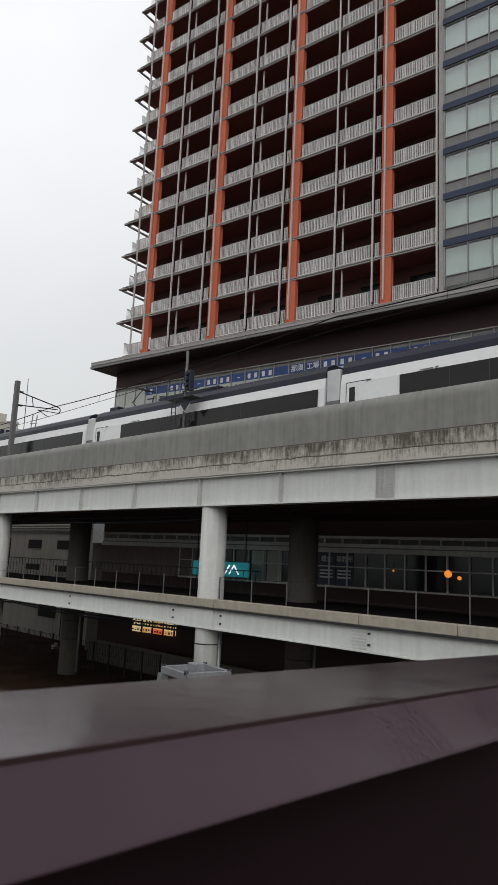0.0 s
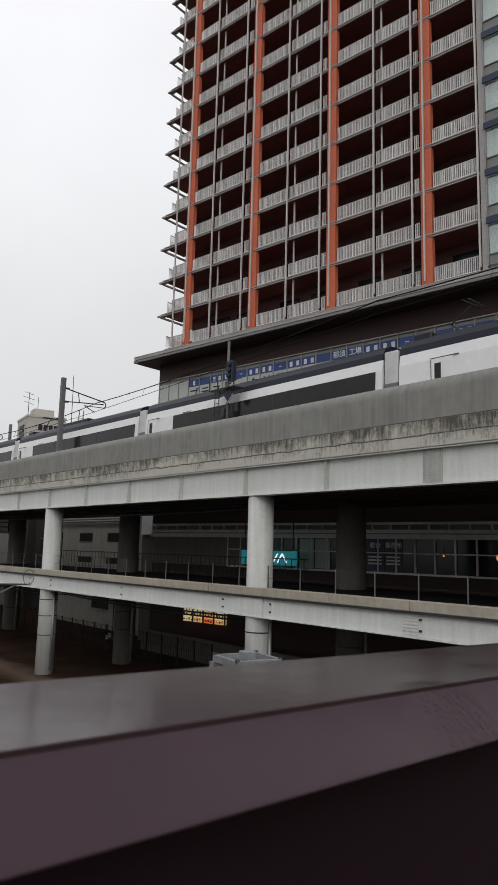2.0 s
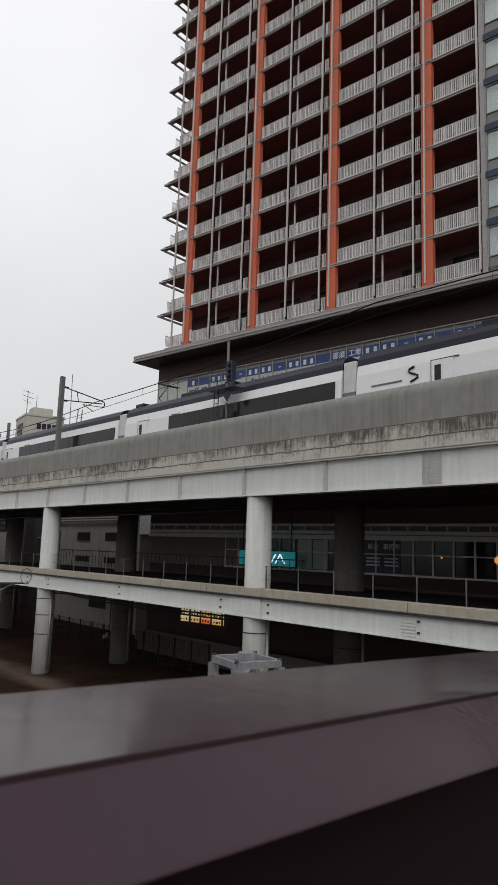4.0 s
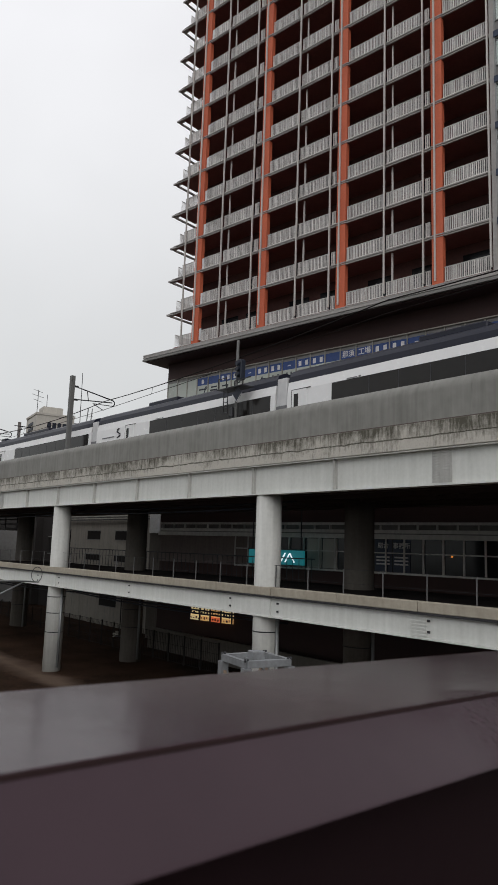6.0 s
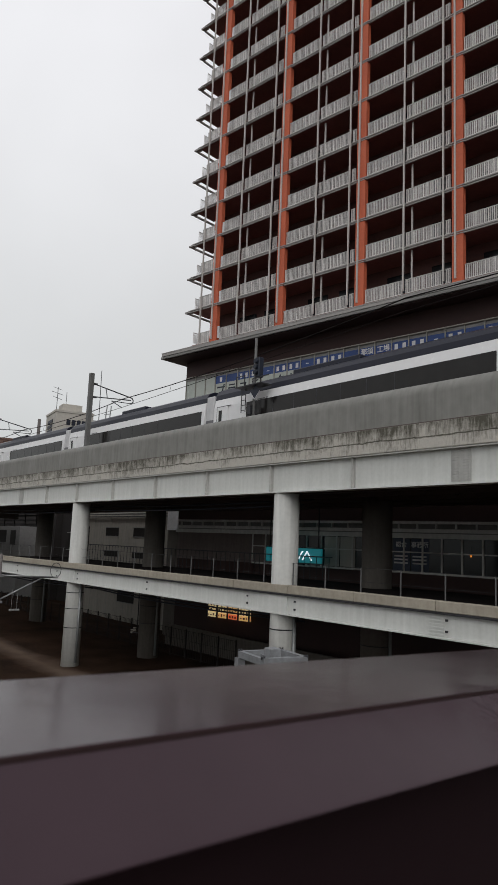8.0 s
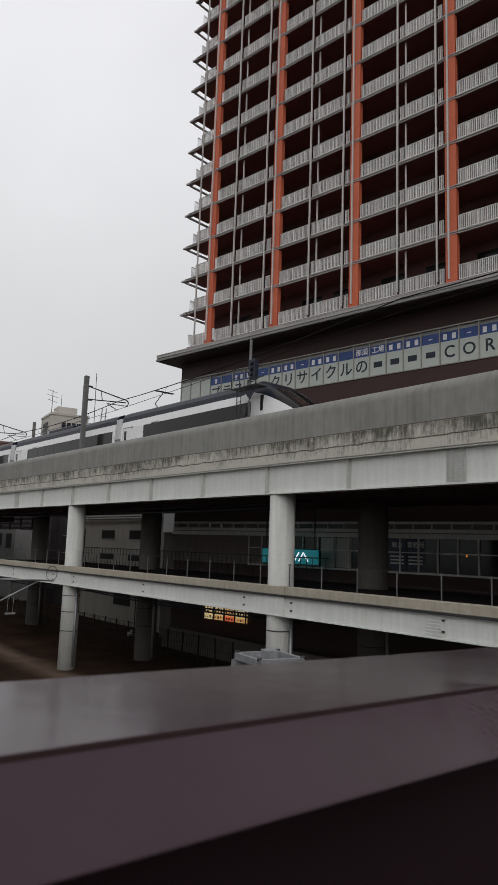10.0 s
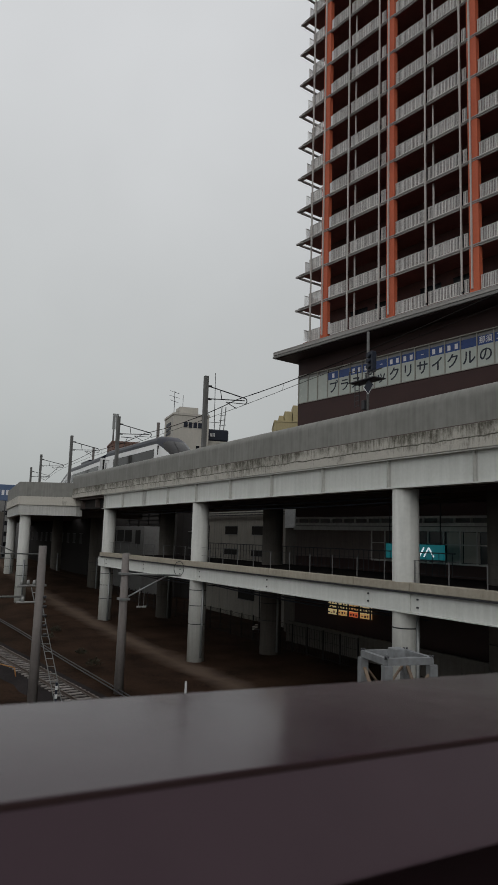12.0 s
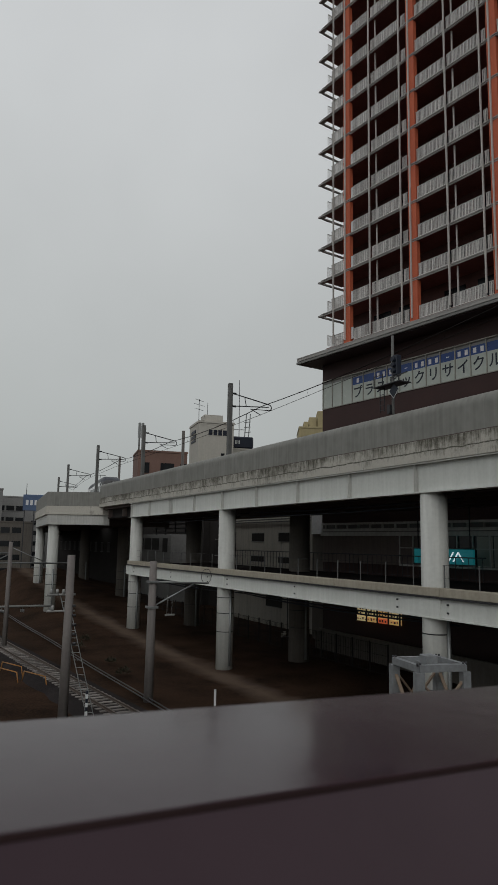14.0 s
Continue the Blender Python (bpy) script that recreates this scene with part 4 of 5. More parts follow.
def make_wires():
    xs = [-132, -109.0, -84.8, -66.6, -47.0, -20.0, 4.0, 26.1]
    hs = [18.85, 18.85, 18.85, 18.9, 19.3, 20.5, 20.7, 20.7]
    w = thing("overhead_wire", pose(0, 0, 0), "dark messenger and contact wires over the viaduct track", "wire")
    for dz, sag, y, r in ((0.0, 0.30, 25.6, 0.032), (-0.70, 0.04, 25.5, 0.018)):
        for i in range(len(xs) - 1):
            bm = bmesh.new()
            pts = []
            for k in range(9):
                u = k / 8
                x = xs[i] + (xs[i + 1] - xs[i]) * u
                pts.append((x, y + bend(x), hs[i] + (hs[i + 1] - hs[i]) * u + dz - sag * 4 * u * (1 - u)))
            tube(bm, pts, r, 5)
            part("messenger_wire" if dz == 0 else "contact_wire", bm, M_WIRE, w)
    bm = bmesh.new()
    for i in range(2, len(xs) - 1):
        for k in (0.25, 0.5, 0.75):
            x = xs[i] + (xs[i + 1] - xs[i]) * k
            z = hs[i] + (hs[i + 1] - hs[i]) * k
            rod(bm, (x, 25.6, z - 1.4 * k * (1 - k)), (x, 25.5, z - 0.70 - 0.16 * k * (1 - k)), 0.012, 0.012, 4)
    tagged(part("dropper", bm, M_WIRE, w), kind="stuff")


make_wires()


def make_signal():
    s = thing("signal_mast", pose(-28.0, 23.05, 13.2), "dark railway signal mast with lamp heads and small platform", "signal")
    bm = bmesh.new()
    rod(bm, (0, 0, 0), (0, 0, 6.4), 0.075, 0.075, 12)
    part("mast_tube", bm, M_MAST, s)
    hd = part("signal_head", boxes((0.14, 0.52, -0.18, 0.16, 4.15, 5.25)), M_DARKINK, s, "black signal head", bevel=0.04)
    for z in (4.4, 4.7, 5.0):
        bm = bmesh.new()
        rod(bm, (0.33, -0.18, z), (0.33, -0.34, z), 0.11, 0.12, 14)
        part("lamp_hood", bm, M_DARKINK, hd)
    bm = bmesh.new()
    box(bm, -1.1, 1.0, -0.45, 0.35, 3.70, 3.75)
    for x in (-1.05, -0.35, 0.35, 0.95):
        bar(bm, (x, -0.42, 3.75), (x, -0.42, 4.35 if x < 0 else 4.0), 0.04)
    bar(bm, (-1.08, -0.42, 4.3), (-0.33, -0.42, 4.3), 0.035)
    bar(bm, (0.3, -0.42, 4.0), (1.6, -0.42, 4.05), 0.05)
    part("platform", bm, M_DARKSTEEL, s)
    bm = bmesh.new()
    for x in (-0.95, -0.6):
        bar(bm, (x, -0.1, 2.4), (x, -0.1, 3.7), 0.035)
    for i in range(5):
        bar(bm, (-0.95, -0.1, 2.5 + i * 0.28), (-0.6, -0.1, 2.5 + i * 0.28), 0.03)
    part("ladder", bm, M_DARKSTEEL, s)
    bm = bmesh.new()
    v = [bm.verts.new((x, y, z)) for y in (-0.25, -0.21) for x, z in ((0.35, 2.95), (0.72, 3.35), (0.35, 3.72), (0.0, 3.35))]
    bm.faces.new(v[:4]), bm.faces.new(v[4:])
    for i in range(4):
        bm.faces.new((v[i], v[(i + 1) % 4], v[4 + (i + 1) % 4], v[4 + i]))
    pl = part("diamond_plate", bm, M_DARKINK, s, "black diamond-shaped plate with pale edge")
    bm = bmesh.new()
    pts = [(0.35, -0.26, 2.93), (0.74, -0.26, 3.35), (0.35, -0.26, 3.74), (-0.02, -0.26, 3.35)]
    for i in (0, 3):
        bar(bm, pts[i], pts[(i + 1) % 4], 0.035, 0.02)
    part("plate_edge", bm, M_WHITEINK, pl)
    part("junction_box", boxes((-0.3, -0.08, -0.2, 0.1, 2.2, 2.7)), M_DARKSTEEL, s, bevel=0.02)
    part("base_bracket", boxes((-0.25, 0.25, -0.25, 0.25, 1.6, 1.8)), M_DARKSTEEL, s)


make_signal()


# ---------------------------------------------------------------- distant buildings
def bearing(az, r):
    a = radians(az + 45)
    return -math.sin(a) * r, math.cos(a) * r


def make_block(label, az, r, w, depth, top, mat, turn=0, rows=(), name="office_building", glass=None):
    """A block facing the eye, turned; rows: (z, height, list of (x, width)) of windows on the front."""
    x, y = bearing(az, r)
    b = thing(name, pose(x, y, 0, 0, 0, az + 45 + turn), label, "building")
    part("wall", boxes((-w / 2, w / 2, 0, depth, 0, top)), mat, b, bevel=0.05)
    part("roof_edge", boxes((-w / 2 - 0.1, w / 2 + 0.1, -0.1, depth + 0.1, top + 0.004, top + 0.35)), mat, b)
    for z, h, cells in rows:
        for cx, cw in cells:
            g = part("window", boxes((cx, cx + cw, -0.06, 0.05, z, z + h)), glass or M_DARKGLASS, b)
            part("sill", boxes((cx - 0.05, cx + cw + 0.05, -0.12, 0.0, z - 0.12, z - 0.005)), mat, g)
    return b


b = make_block("pale stair tower building with rooftop aerials and dark lettering bars", 20.15, 115, 6.1, 7, 28.6, M_PALEWALL, 14, ((22.4, 1.2, ((0.9, 0.6),)),))
part("rooftop_hut", boxes((-1.6, 1.6, 2, 5, 28.96, 30.4)), M_PALEWALL, b)
for i in range(4):
    part("lettering_bar", boxes((-1.3 + i * 0.82, -0.68 + i * 0.82, -0.08, -0.01, 26.6, 27.5)), M_DARKINK, b)
for z, h in ((27.1, 0.5), (26.3, 0.45), (25.6, 0.4)):
    part("lettering_bar", boxes((-3.16, -3.06, 2.0, 5.2, z, z + h)), M_DARKINK, b)
bm = bmesh.new()
rod(bm, (-2.4, 3, 28.9), (-2.4, 3, 33.2), 0.05, 0.05, 6)
for z, l in ((33.0, 1.6), (32.2, 1.9), (31.4, 1.5)):
    rod(bm, (-2.4 - l / 2, 3, z + 0.2), (-2.4 + l / 2, 3, z - 0.2), 0.035, 0.035, 5)
rod(bm, (-0.9, 3, 30.4), (-0.9, 3, 32.6), 0.04, 0.04, 6)
part("aerial", bm, M_DARKSTEEL, b)
bm = bmesh.new()
rod(bm, (5.2, 4, 20), (5.0, 4, 37.4), 0.08, 0.05, 6)
part("aerial", bm, M_DARKSTEEL, b)
b = make_block("pale low roof block with dark round sign and steel frame", 17.95, 118, 4.0, 6, 24.6, M_PALEWALL, 14)
part("dark_sign", boxes((-1.9, 1.9, -0.3, 0.3, 24.9, 26.9)), M_DARKINK, b, bevel=0.2)
bm = bmesh.new()
for i in range(4):
    bar(bm, (-1.3 + i * 0.22, -0.36, 25.6), (-1.3 + i * 0.22, -0.36, 26.2), 0.12, 0.02)
part("sign_bar", bm, M_WHITEINK, b)
bm = bmesh.new()
for x in (0.6, 1.3):
    bar(bm, (x, 1, 26.9), (x + 0.3, 1, 31.2), 0.14)
for z in (27.8, 28.7, 29.6):
    bar(bm, (0.5, 1, z), (1.7, 1, z + 0.2), 0.1)
bar(bm, (-1.8, 1, 28.3), (0.6, 1, 28.3), 0.1)
part("steel_frame", bm, M_STEEL, b)
b = make_block("red-brown tiled block with dark window bays", 24.5, 132, 9.4, 9, 25.6, M_REDWALL, 8, ((21.6, 2.0, ((-3.6, 1.1), (-0.4, 2.6), (3.4, 1.3))), (17.6, 2.0, ((-3.6, 1.1), (-0.4, 2.6), (3.4, 1.3)))))
part("pale_sign", boxes((-4.4, -3.7, -0.3, 0.0, 15.8, 20.2)), M_PALEWALL, b)
bm = bmesh.new()
for x in (-4.3, -3.7):
    rod(bm, (x, 3, 25.9), (x, 3, 31.4), 0.16, 0.16, 8)
    box(bm, x - 0.25, x + 0.25, 2.75, 3.25, 28.6, 31.6)
part("antenna_pair", bm, M_STEEL, b)
b = make_block("cream apartment block with stepped roof", 11.6, 150, 8.5, 12, 34.0, M_YELLOWWALL, 4, ((30.5, 1.6, ((-3.9, 0.7), (-2.7, 0.7), (-1.5, 0.7))), (27.3, 1.6, ((-3.9, 0.7), (-2.7, 0.7), (-1.5, 0.7)))))
for x0, x1, z in ((-3.2, -2.2, 35.6), (-2.0, -0.4, 36.6), (-0.2, 4.2, 38.0)):
    part("roof_step", boxes((x0, x1, 1, 6, 34.36, z)), M_YELLOWWALL, b, bevel=0.04)


def grid_rows(w, top, step=3.0, ww=1.95):
    rows = []
    z = 1.2
    while z + 2 < top:
        rows.append((z, 1.25, [(-w / 2 + 0.8 + i * 2.4, ww) for i in range(int((w - 1.2) / 2.4))]))
        z += step
    return rows


for az, r, w, top, mat, lab in ((36.4, 190, 12, 19.6, M_GREYWALL, "grey mid-rise block with rows of windows"), (38.6, 175, 11, 20.5, M_GREYWALL, "grey mid-rise block with rows of windows"),
                                (34.4, 215, 13, 17.5, M_GREYWALL, "grey mid-rise block with rows of windows"), (41.5, 230, 16, 24.0, M_GREYWALL, "grey mid-rise block with rows of windows"),
                                (37.0, 165, 15, 12.5, M_DARKCOL, "dark grey low building beside the railway")):
    make_block(lab, az, r, w, 10, top, mat, random.uniform(-12, 12), grid_rows(w, top), "city_building")
x, y = bearing(34.45, 160)
bb = thing("billboard", pose(x, y, 0, 0, 0, 80), "faded blue rooftop billboard with plain white marks", "billboard")
part("panel", boxes((-2.4, 2.4, 0, 0.4, 15.1, 18.6)), M_PALEBLUE, bb, bevel=0.05)
for i in range(4):
    part("sign_bar", boxes((-1.8 + i * 0.9, -1.25 + i * 0.9, -0.05, -0.005, 16.3, 17.4)), M_WHITEINK, bb)
bm = bmesh.new()
for px in (-2.0, 0, 2.0):
    bar(bm, (px, 0.2, 0), (px, 0.2, 15.1), 0.2)
rod(bm, (-1.8, 0.2, 18.6), (-1.8, 0.2, 21.0), 0.07, 0.05, 6)
part("frame", bm, M_DARKSTEEL, bb)


# buildings behind the viaduct, seen through its bays
def make_back_building(x0, x1, y, top, mat, label, wins, depth=9):
    b = thing("back_building", pose(x0, y, 0), label, "building")
    part("wall", boxes((0, x1 - x0, 0, depth, 0, top)), mat, b)
    for a, c, z0, z1 in wins:
        g = part("window", boxes((a - x0, c - x0, -0.03, 0.05, z0, z1)), M_VOID, b)
        part("frame", boxes((a - x0 - 0.06, c - x0 + 0.06, -0.07, -0.034, z1, z1 + 0.07), (a - x0 - 0.06, c - x0 + 0.06, -0.07, -0.034, z0 - 0.07, z0)), M_GREYWALL, g)
    return b


b = make_back_building(-79.0, -55.4, 38.0, 14.0, M_BACKWALL, "pale clad building with small dark windows", ((-71.5, -68.6, 8.95, 9.85), (-65.4, -61.6, 8.95, 9.85), (-71.6, -68.6, 6.7, 7.3), (-65.4, -61.6, 6.7, 7.3), (-68, -64.5, 2.0, 3.6), (-77.5, -75.6, 7.0, 10.0)))
for k in range(12):
    part("cladding_joint", boxes((1.9 * k + 0.9, 1.9 * k + 0.93, -0.015, -0.002, 0.2, 13.8)), M_GREYWALL, b)
bm = bmesh.new()
for z in (11.0, 11.25):
    box(bm, 0, 23, -0.5, -0.3, z, z + 0.12)
part("conduit", bm, M_DARKSTEEL, b)
# near-black walls here stand in for the deep shade under the wide deck
make_back_building(-121, -92, 41.0, 13.5, M_SHADEDARK, "building coloured near black for the shade, with a row of dark windows", ((-112, -108.5, 6.8, 9.4), (-107.5, -104, 6.8, 9.4), (-100, -97, 6.8, 9.4), (-95.5, -94, 6.8, 9.6)))
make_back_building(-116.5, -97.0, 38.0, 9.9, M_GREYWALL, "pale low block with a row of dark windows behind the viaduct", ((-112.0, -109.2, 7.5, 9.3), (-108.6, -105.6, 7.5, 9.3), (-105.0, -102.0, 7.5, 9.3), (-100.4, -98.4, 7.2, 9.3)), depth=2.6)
make_back_building(-92, -79.2, 42.0, 12.0, M_SHADEDARK, "building behind the viaduct, coloured near black for the shade", ((-90, -87.5, 7, 9.2), (-85, -82.5, 7, 9.2)))
make_back_building(-240, -121.5, 44.0, 13.0, M_SHADEDARK, "long dark building beside the railway", [(-150 - 5 * i, -148 - 5 * i, 6.5, 8.5) for i in range(12)])
make_back_building(-56.4, -51.6, 36.5, 12.5, M_DARKCOL, "dark concrete wall beside the podium", ())
# plain white panel just in front of the dark wall
w = thing("white_panel", pose(-54.9, 36.35, 9.65), "white panel in front of the dark wall beside the podium", "board")
part("face", boxes((-1.35, 0.45, -0.08, 0.08, 0.0, 2.35)), M_WHITEINK, w, bevel=0.02)
w = thing("low_wall", pose(0, 33.4, 0), "dark concrete wall behind the viaduct", "wall", kind="structure")
part("wall", boxes((-51, 46, -0.1, 0.2, 0, 1.7)), M_DARKCOL, w)

# teal lit sign and lamps by the concourse
t = thing("lit_sign", TW @ pose(-31.55, 38.4, 7.98), "teal lit sign with plain white strokes", "sign")
part("panel", boxes((-2.5, 2.5, -0.1, 0.1, -0.5, 0.5)), M_TEAL, t, bevel=0.02)
part("frame", boxes((-2.58, 2.58, -0.08, 0.12, 0.504, 0.57), (-2.58, 2.58, -0.08, 0.12, -0.57, -0.504)), M_DARKSTEEL, t)
for pts in (((0.15, 0.3), (0.55, -0.32), (0.95, 0.3)), ((0.95, -0.32), (1.35, 0.3), (1.75, -0.32)), ((-0.35, -0.3), (-0.35, 0.3), (0.1, 0.3))):
    bm = bmesh.new()
    for a, c in zip(pts, pts[1:]):
        bar(bm, (a[0], -0.12, a[1]), (c[0], -0.12, c[1]), 0.19, 0.03)
    part("white_stroke", bm, M_SIGNWHITE, t)
for x in (-2.2, 2.2):
    bm = bmesh.new()
    bar(bm, (x, 0, 0.57), (x, 0, 4.2), 0.06)
    part("hanger", bm, M_DARKSTEEL, t)
for lx, lz, r in ((-16.15, 8.38, 0.22), (-15.45, 8.16, 0.12), (-19.75, 8.42, 0.06)):
    g = thing("round_lamp", TW @ pose(lx * 0.975, 40.36, 8.5 + (lz - 8.5) * 0.975), "round orange lamp glowing behind the glass front", "lamp", "round lamps")
    bm = bmesh.new()
    bmesh.ops.create_uvsphere(bm, u_segments=16, v_segments=10, radius=r)
    part("globe", bm, M_ORANGELAMP, g)
    bm = bmesh.new()
    rod(bm, (0, 0, r), (0, 0, r + 0.5), 0.015, 0.015, 6)
    part("cord", bm, M_DARKSTEEL, g)
s = thing("lit_shop_window", TW @ pose(-41.9, 40.2, 2.7), "amber lit shop window with dark bars", "sign")
for k, (hi, lo) in enumerate(((M_AMBERPALE, M_AMBERPALE), (M_AMBERPALE, M_AMBER), (M_AMBER, M_REDLIT), (M_AMBERPALE, M_AMBER))):
    part("light_panel", boxes((k * 1.17 + 0.02, k * 1.17 + 1.15, 0.0, 0.2, 0.36, 1.08)), hi, s)
    part("light_panel", boxes((k * 1.17 + 0.02, k * 1.17 + 1.15, 0.0, 0.2, 0.0, 0.35)), lo, s)
for k in range(5):
    part("frame", boxes((k * 1.17 - 0.06, k * 1.17 + 0.08, -0.06, -0.003, -0.05, 1.14)), M_DARKINK, s)
bm = bmesh.new()
for k in range(75):
    x = 0.1 + (k % 15) * 0.305
    z = (0.46, 0.72, 0.12, 0.60, 0.90)[k // 15] + random.uniform(-0.06, 0.06)
    box(bm, x, x + random.uniform(0.05, 0.2), -0.04, -0.005, z, z + random.uniform(0.06, 0.2))
tagged(part("dark_mark", bm, M_DARKINK, s), kind="stuff")


# ---------------------------------------------------------------- railway yard
def make_pole(x, y, top, r0, r1, arm=0, label="grey concrete pole with bracket arm beside the track"):
    p = thing("line_pole", pose(x, y, -0.2), label, "pole", "line poles")
    bm = bmesh.new()
    rod(bm, (0, 0, 0), (0, 0, top + 0.2), r0, r1, 20)
    part("shaft", bm, M_POLE, p)
    if arm:
        bm = bmesh.new()
        h = top + 0.2
        rod(bm, (0, 0, h - 1.15), (0.05, arm, h - 1.25), 0.05, 0.05, 8)
        rod(bm, (0, 0, h - 2.55), (0.05, arm * 0.78, h - 1.3), 0.045, 0.045, 8)
        part("bracket_arm", bm, M_STEEL, p)
        bm = bmesh.new()
        prev = None
        for i in range(13):
            a = 2 * math.pi * i / 12
            q = (0.05, arm + 0.1 + 0.32 * math.sin(a), h - 0.85 - 0.42 * math.cos(a))
            if prev:
                rod(bm, prev, q, 0.018, 0.018, 5)
            prev = q
        part("wire_loop", bm, M_DARKSTEEL, p)
        for dy, dz in ((arm, -1.25), (0.8, -3.0), (1.1, -3.0)):
            bm = bmesh.new()
            if dz < -2:
                rod(bm, (0.05, dy + 0.1, h - 1.9), (0.05, dy + 0.1, h + dz), 0.012, 0.012, 5)
            for k in range(4):
                rod(bm, (0.05, dy + k * 0.07, h + dz), (0.05, dy + k * 0.07 + 0.04, h + dz), 0.06, 0.06, 10)
            part("insulator", bm, M_PORCELAIN, p)
        for z in (h - 1.15, h - 2.55):
            part("band", boxes((-r0 - 0.02, r0 + 0.02, -r0 - 0.02, r0 + 0.02, z - 0.06, z + 0.06)), M_STEEL, p)
    return p


make_pole(-38.0, 13.85, 7.5, 0.27, 0.2, 3.2)
q = make_pole(-35.6, 8.6, 7.85, 0.25, 0.19, 0, "grey concrete pole with cable ladder and insulators")
bm = bmesh.new()
LOW, HIGH = ((0.64, 1.02), (0.80, 1.34)), ((-0.20, -0.38), (-0.04, -0.06))
for (ax, ay), (bx, by) in zip(LOW, HIGH):
    bar(bm, (ax, ay, 0.2), (bx, by, 6.0), 0.035)
for i in range(16):
    u = (0.3 + i * 0.35) / 5.8
    ends = [(a[0] + (b[0] - a[0]) * u, a[1] + (b[1] - a[1]) * u, 0.2 + 5.8 * u) for a, b in zip(LOW, HIGH)]
    bar(bm, *ends, 0.025)
part("cable_ladder", bm, M_STEEL, q)
bm = bmesh.new()
for z in (6.1, 5.3):
    rod(bm, (0, -1.1, z), (0, 0.3, z), 0.05, 0.05, 8)
for k, (dy, z) in enumerate(((-0.9, 6.15), (-0.6, 6.15), (-0.3, 6.15), (0.1, 6.15), (-0.8, 5.35))):
    rod(bm, (0, dy, z), (0, dy, z + 0.22), 0.09, 0.06, 8)
part("insulator_arm", bm, M_PORCELAIN, q)
for i in range(5):
    bm = bmesh.new()
    rod(bm, (0.1 + 0.05 * i, 0.22 + 0.02 * i, 5.6 - i * 0.45), (0.1 + 0.05 * i, 0.22 + 0.02 * i, 5.48 - i * 0.45), 0.1, 0.1, 8)
    part("clamp", bm, M_DARKSTEEL, q)
part("warning_sleeve", boxes((0.56, 0.66, 0.92, 1.02, 0.2, 1.5)), M_DARKINK, q)
for k in range(3):
    part("white_band", boxes((0.555, 0.665, 0.915, 1.025, 0.35 + 0.4 * k, 0.55 + 0.4 * k)), M_WHITEINK, q)


def make_gantry():
    g = thing("track_gantry", pose(-60, 0, 0), "thin steel gantry spanning the tracks between poles", "gantry")
    for y in (9.5, -2.0):
        bm = bmesh.new()
        rod(bm, (0, y, -0.3), (0, y, 8.4), 0.2, 0.16, 14)
        part("pole", bm, M_POLE, g)
    bm = bmesh.new()
    rod(bm, (0, -2, 6.75), (0, 14.3, 6.7), 0.06, 0.06, 8)
    rod(bm, (0, -2, 7.5), (0, 9.5, 7.5), 0.06, 0.06, 8)
    for i in range(8):
        y = -2 + i * 1.45
        rod(bm, (0, y, 6.75 if i % 2 else 7.5), (0, y + 1.45, 7.5 if i % 2 else 6.75), 0.045, 0.045, 6)
    rod(bm, (0, 9.5, 8.0), (0, 12.5, 6.72), 0.04, 0.04, 6)
    part("beam", bm, M_STEEL, g)
    bm = bmesh.new()
    rod(bm, (0, 0, 3.2), (0, 13.1, 3.22), 0.09, 0.09, 10)
    part("pipe_crossing", bm, M_PORCELAIN, g)
    for y in (9.0, 10.6, 12.9):
        bm = bmesh.new()
        rod(bm, (0, y + 0.12, 2.85), (0, y + 0.12, 3.2), 0.02, 0.02, 5)
        for k in range(4):
            rod(bm, (0, y + k * 0.08, 2.9 - 0.02 * k), (0, y + k * 0.08 + 0.05, 2.9 - 0.02 * k), 0.12, 0.12, 8)
        part("insulator", bm, M_STEEL, g)


make_gantry()


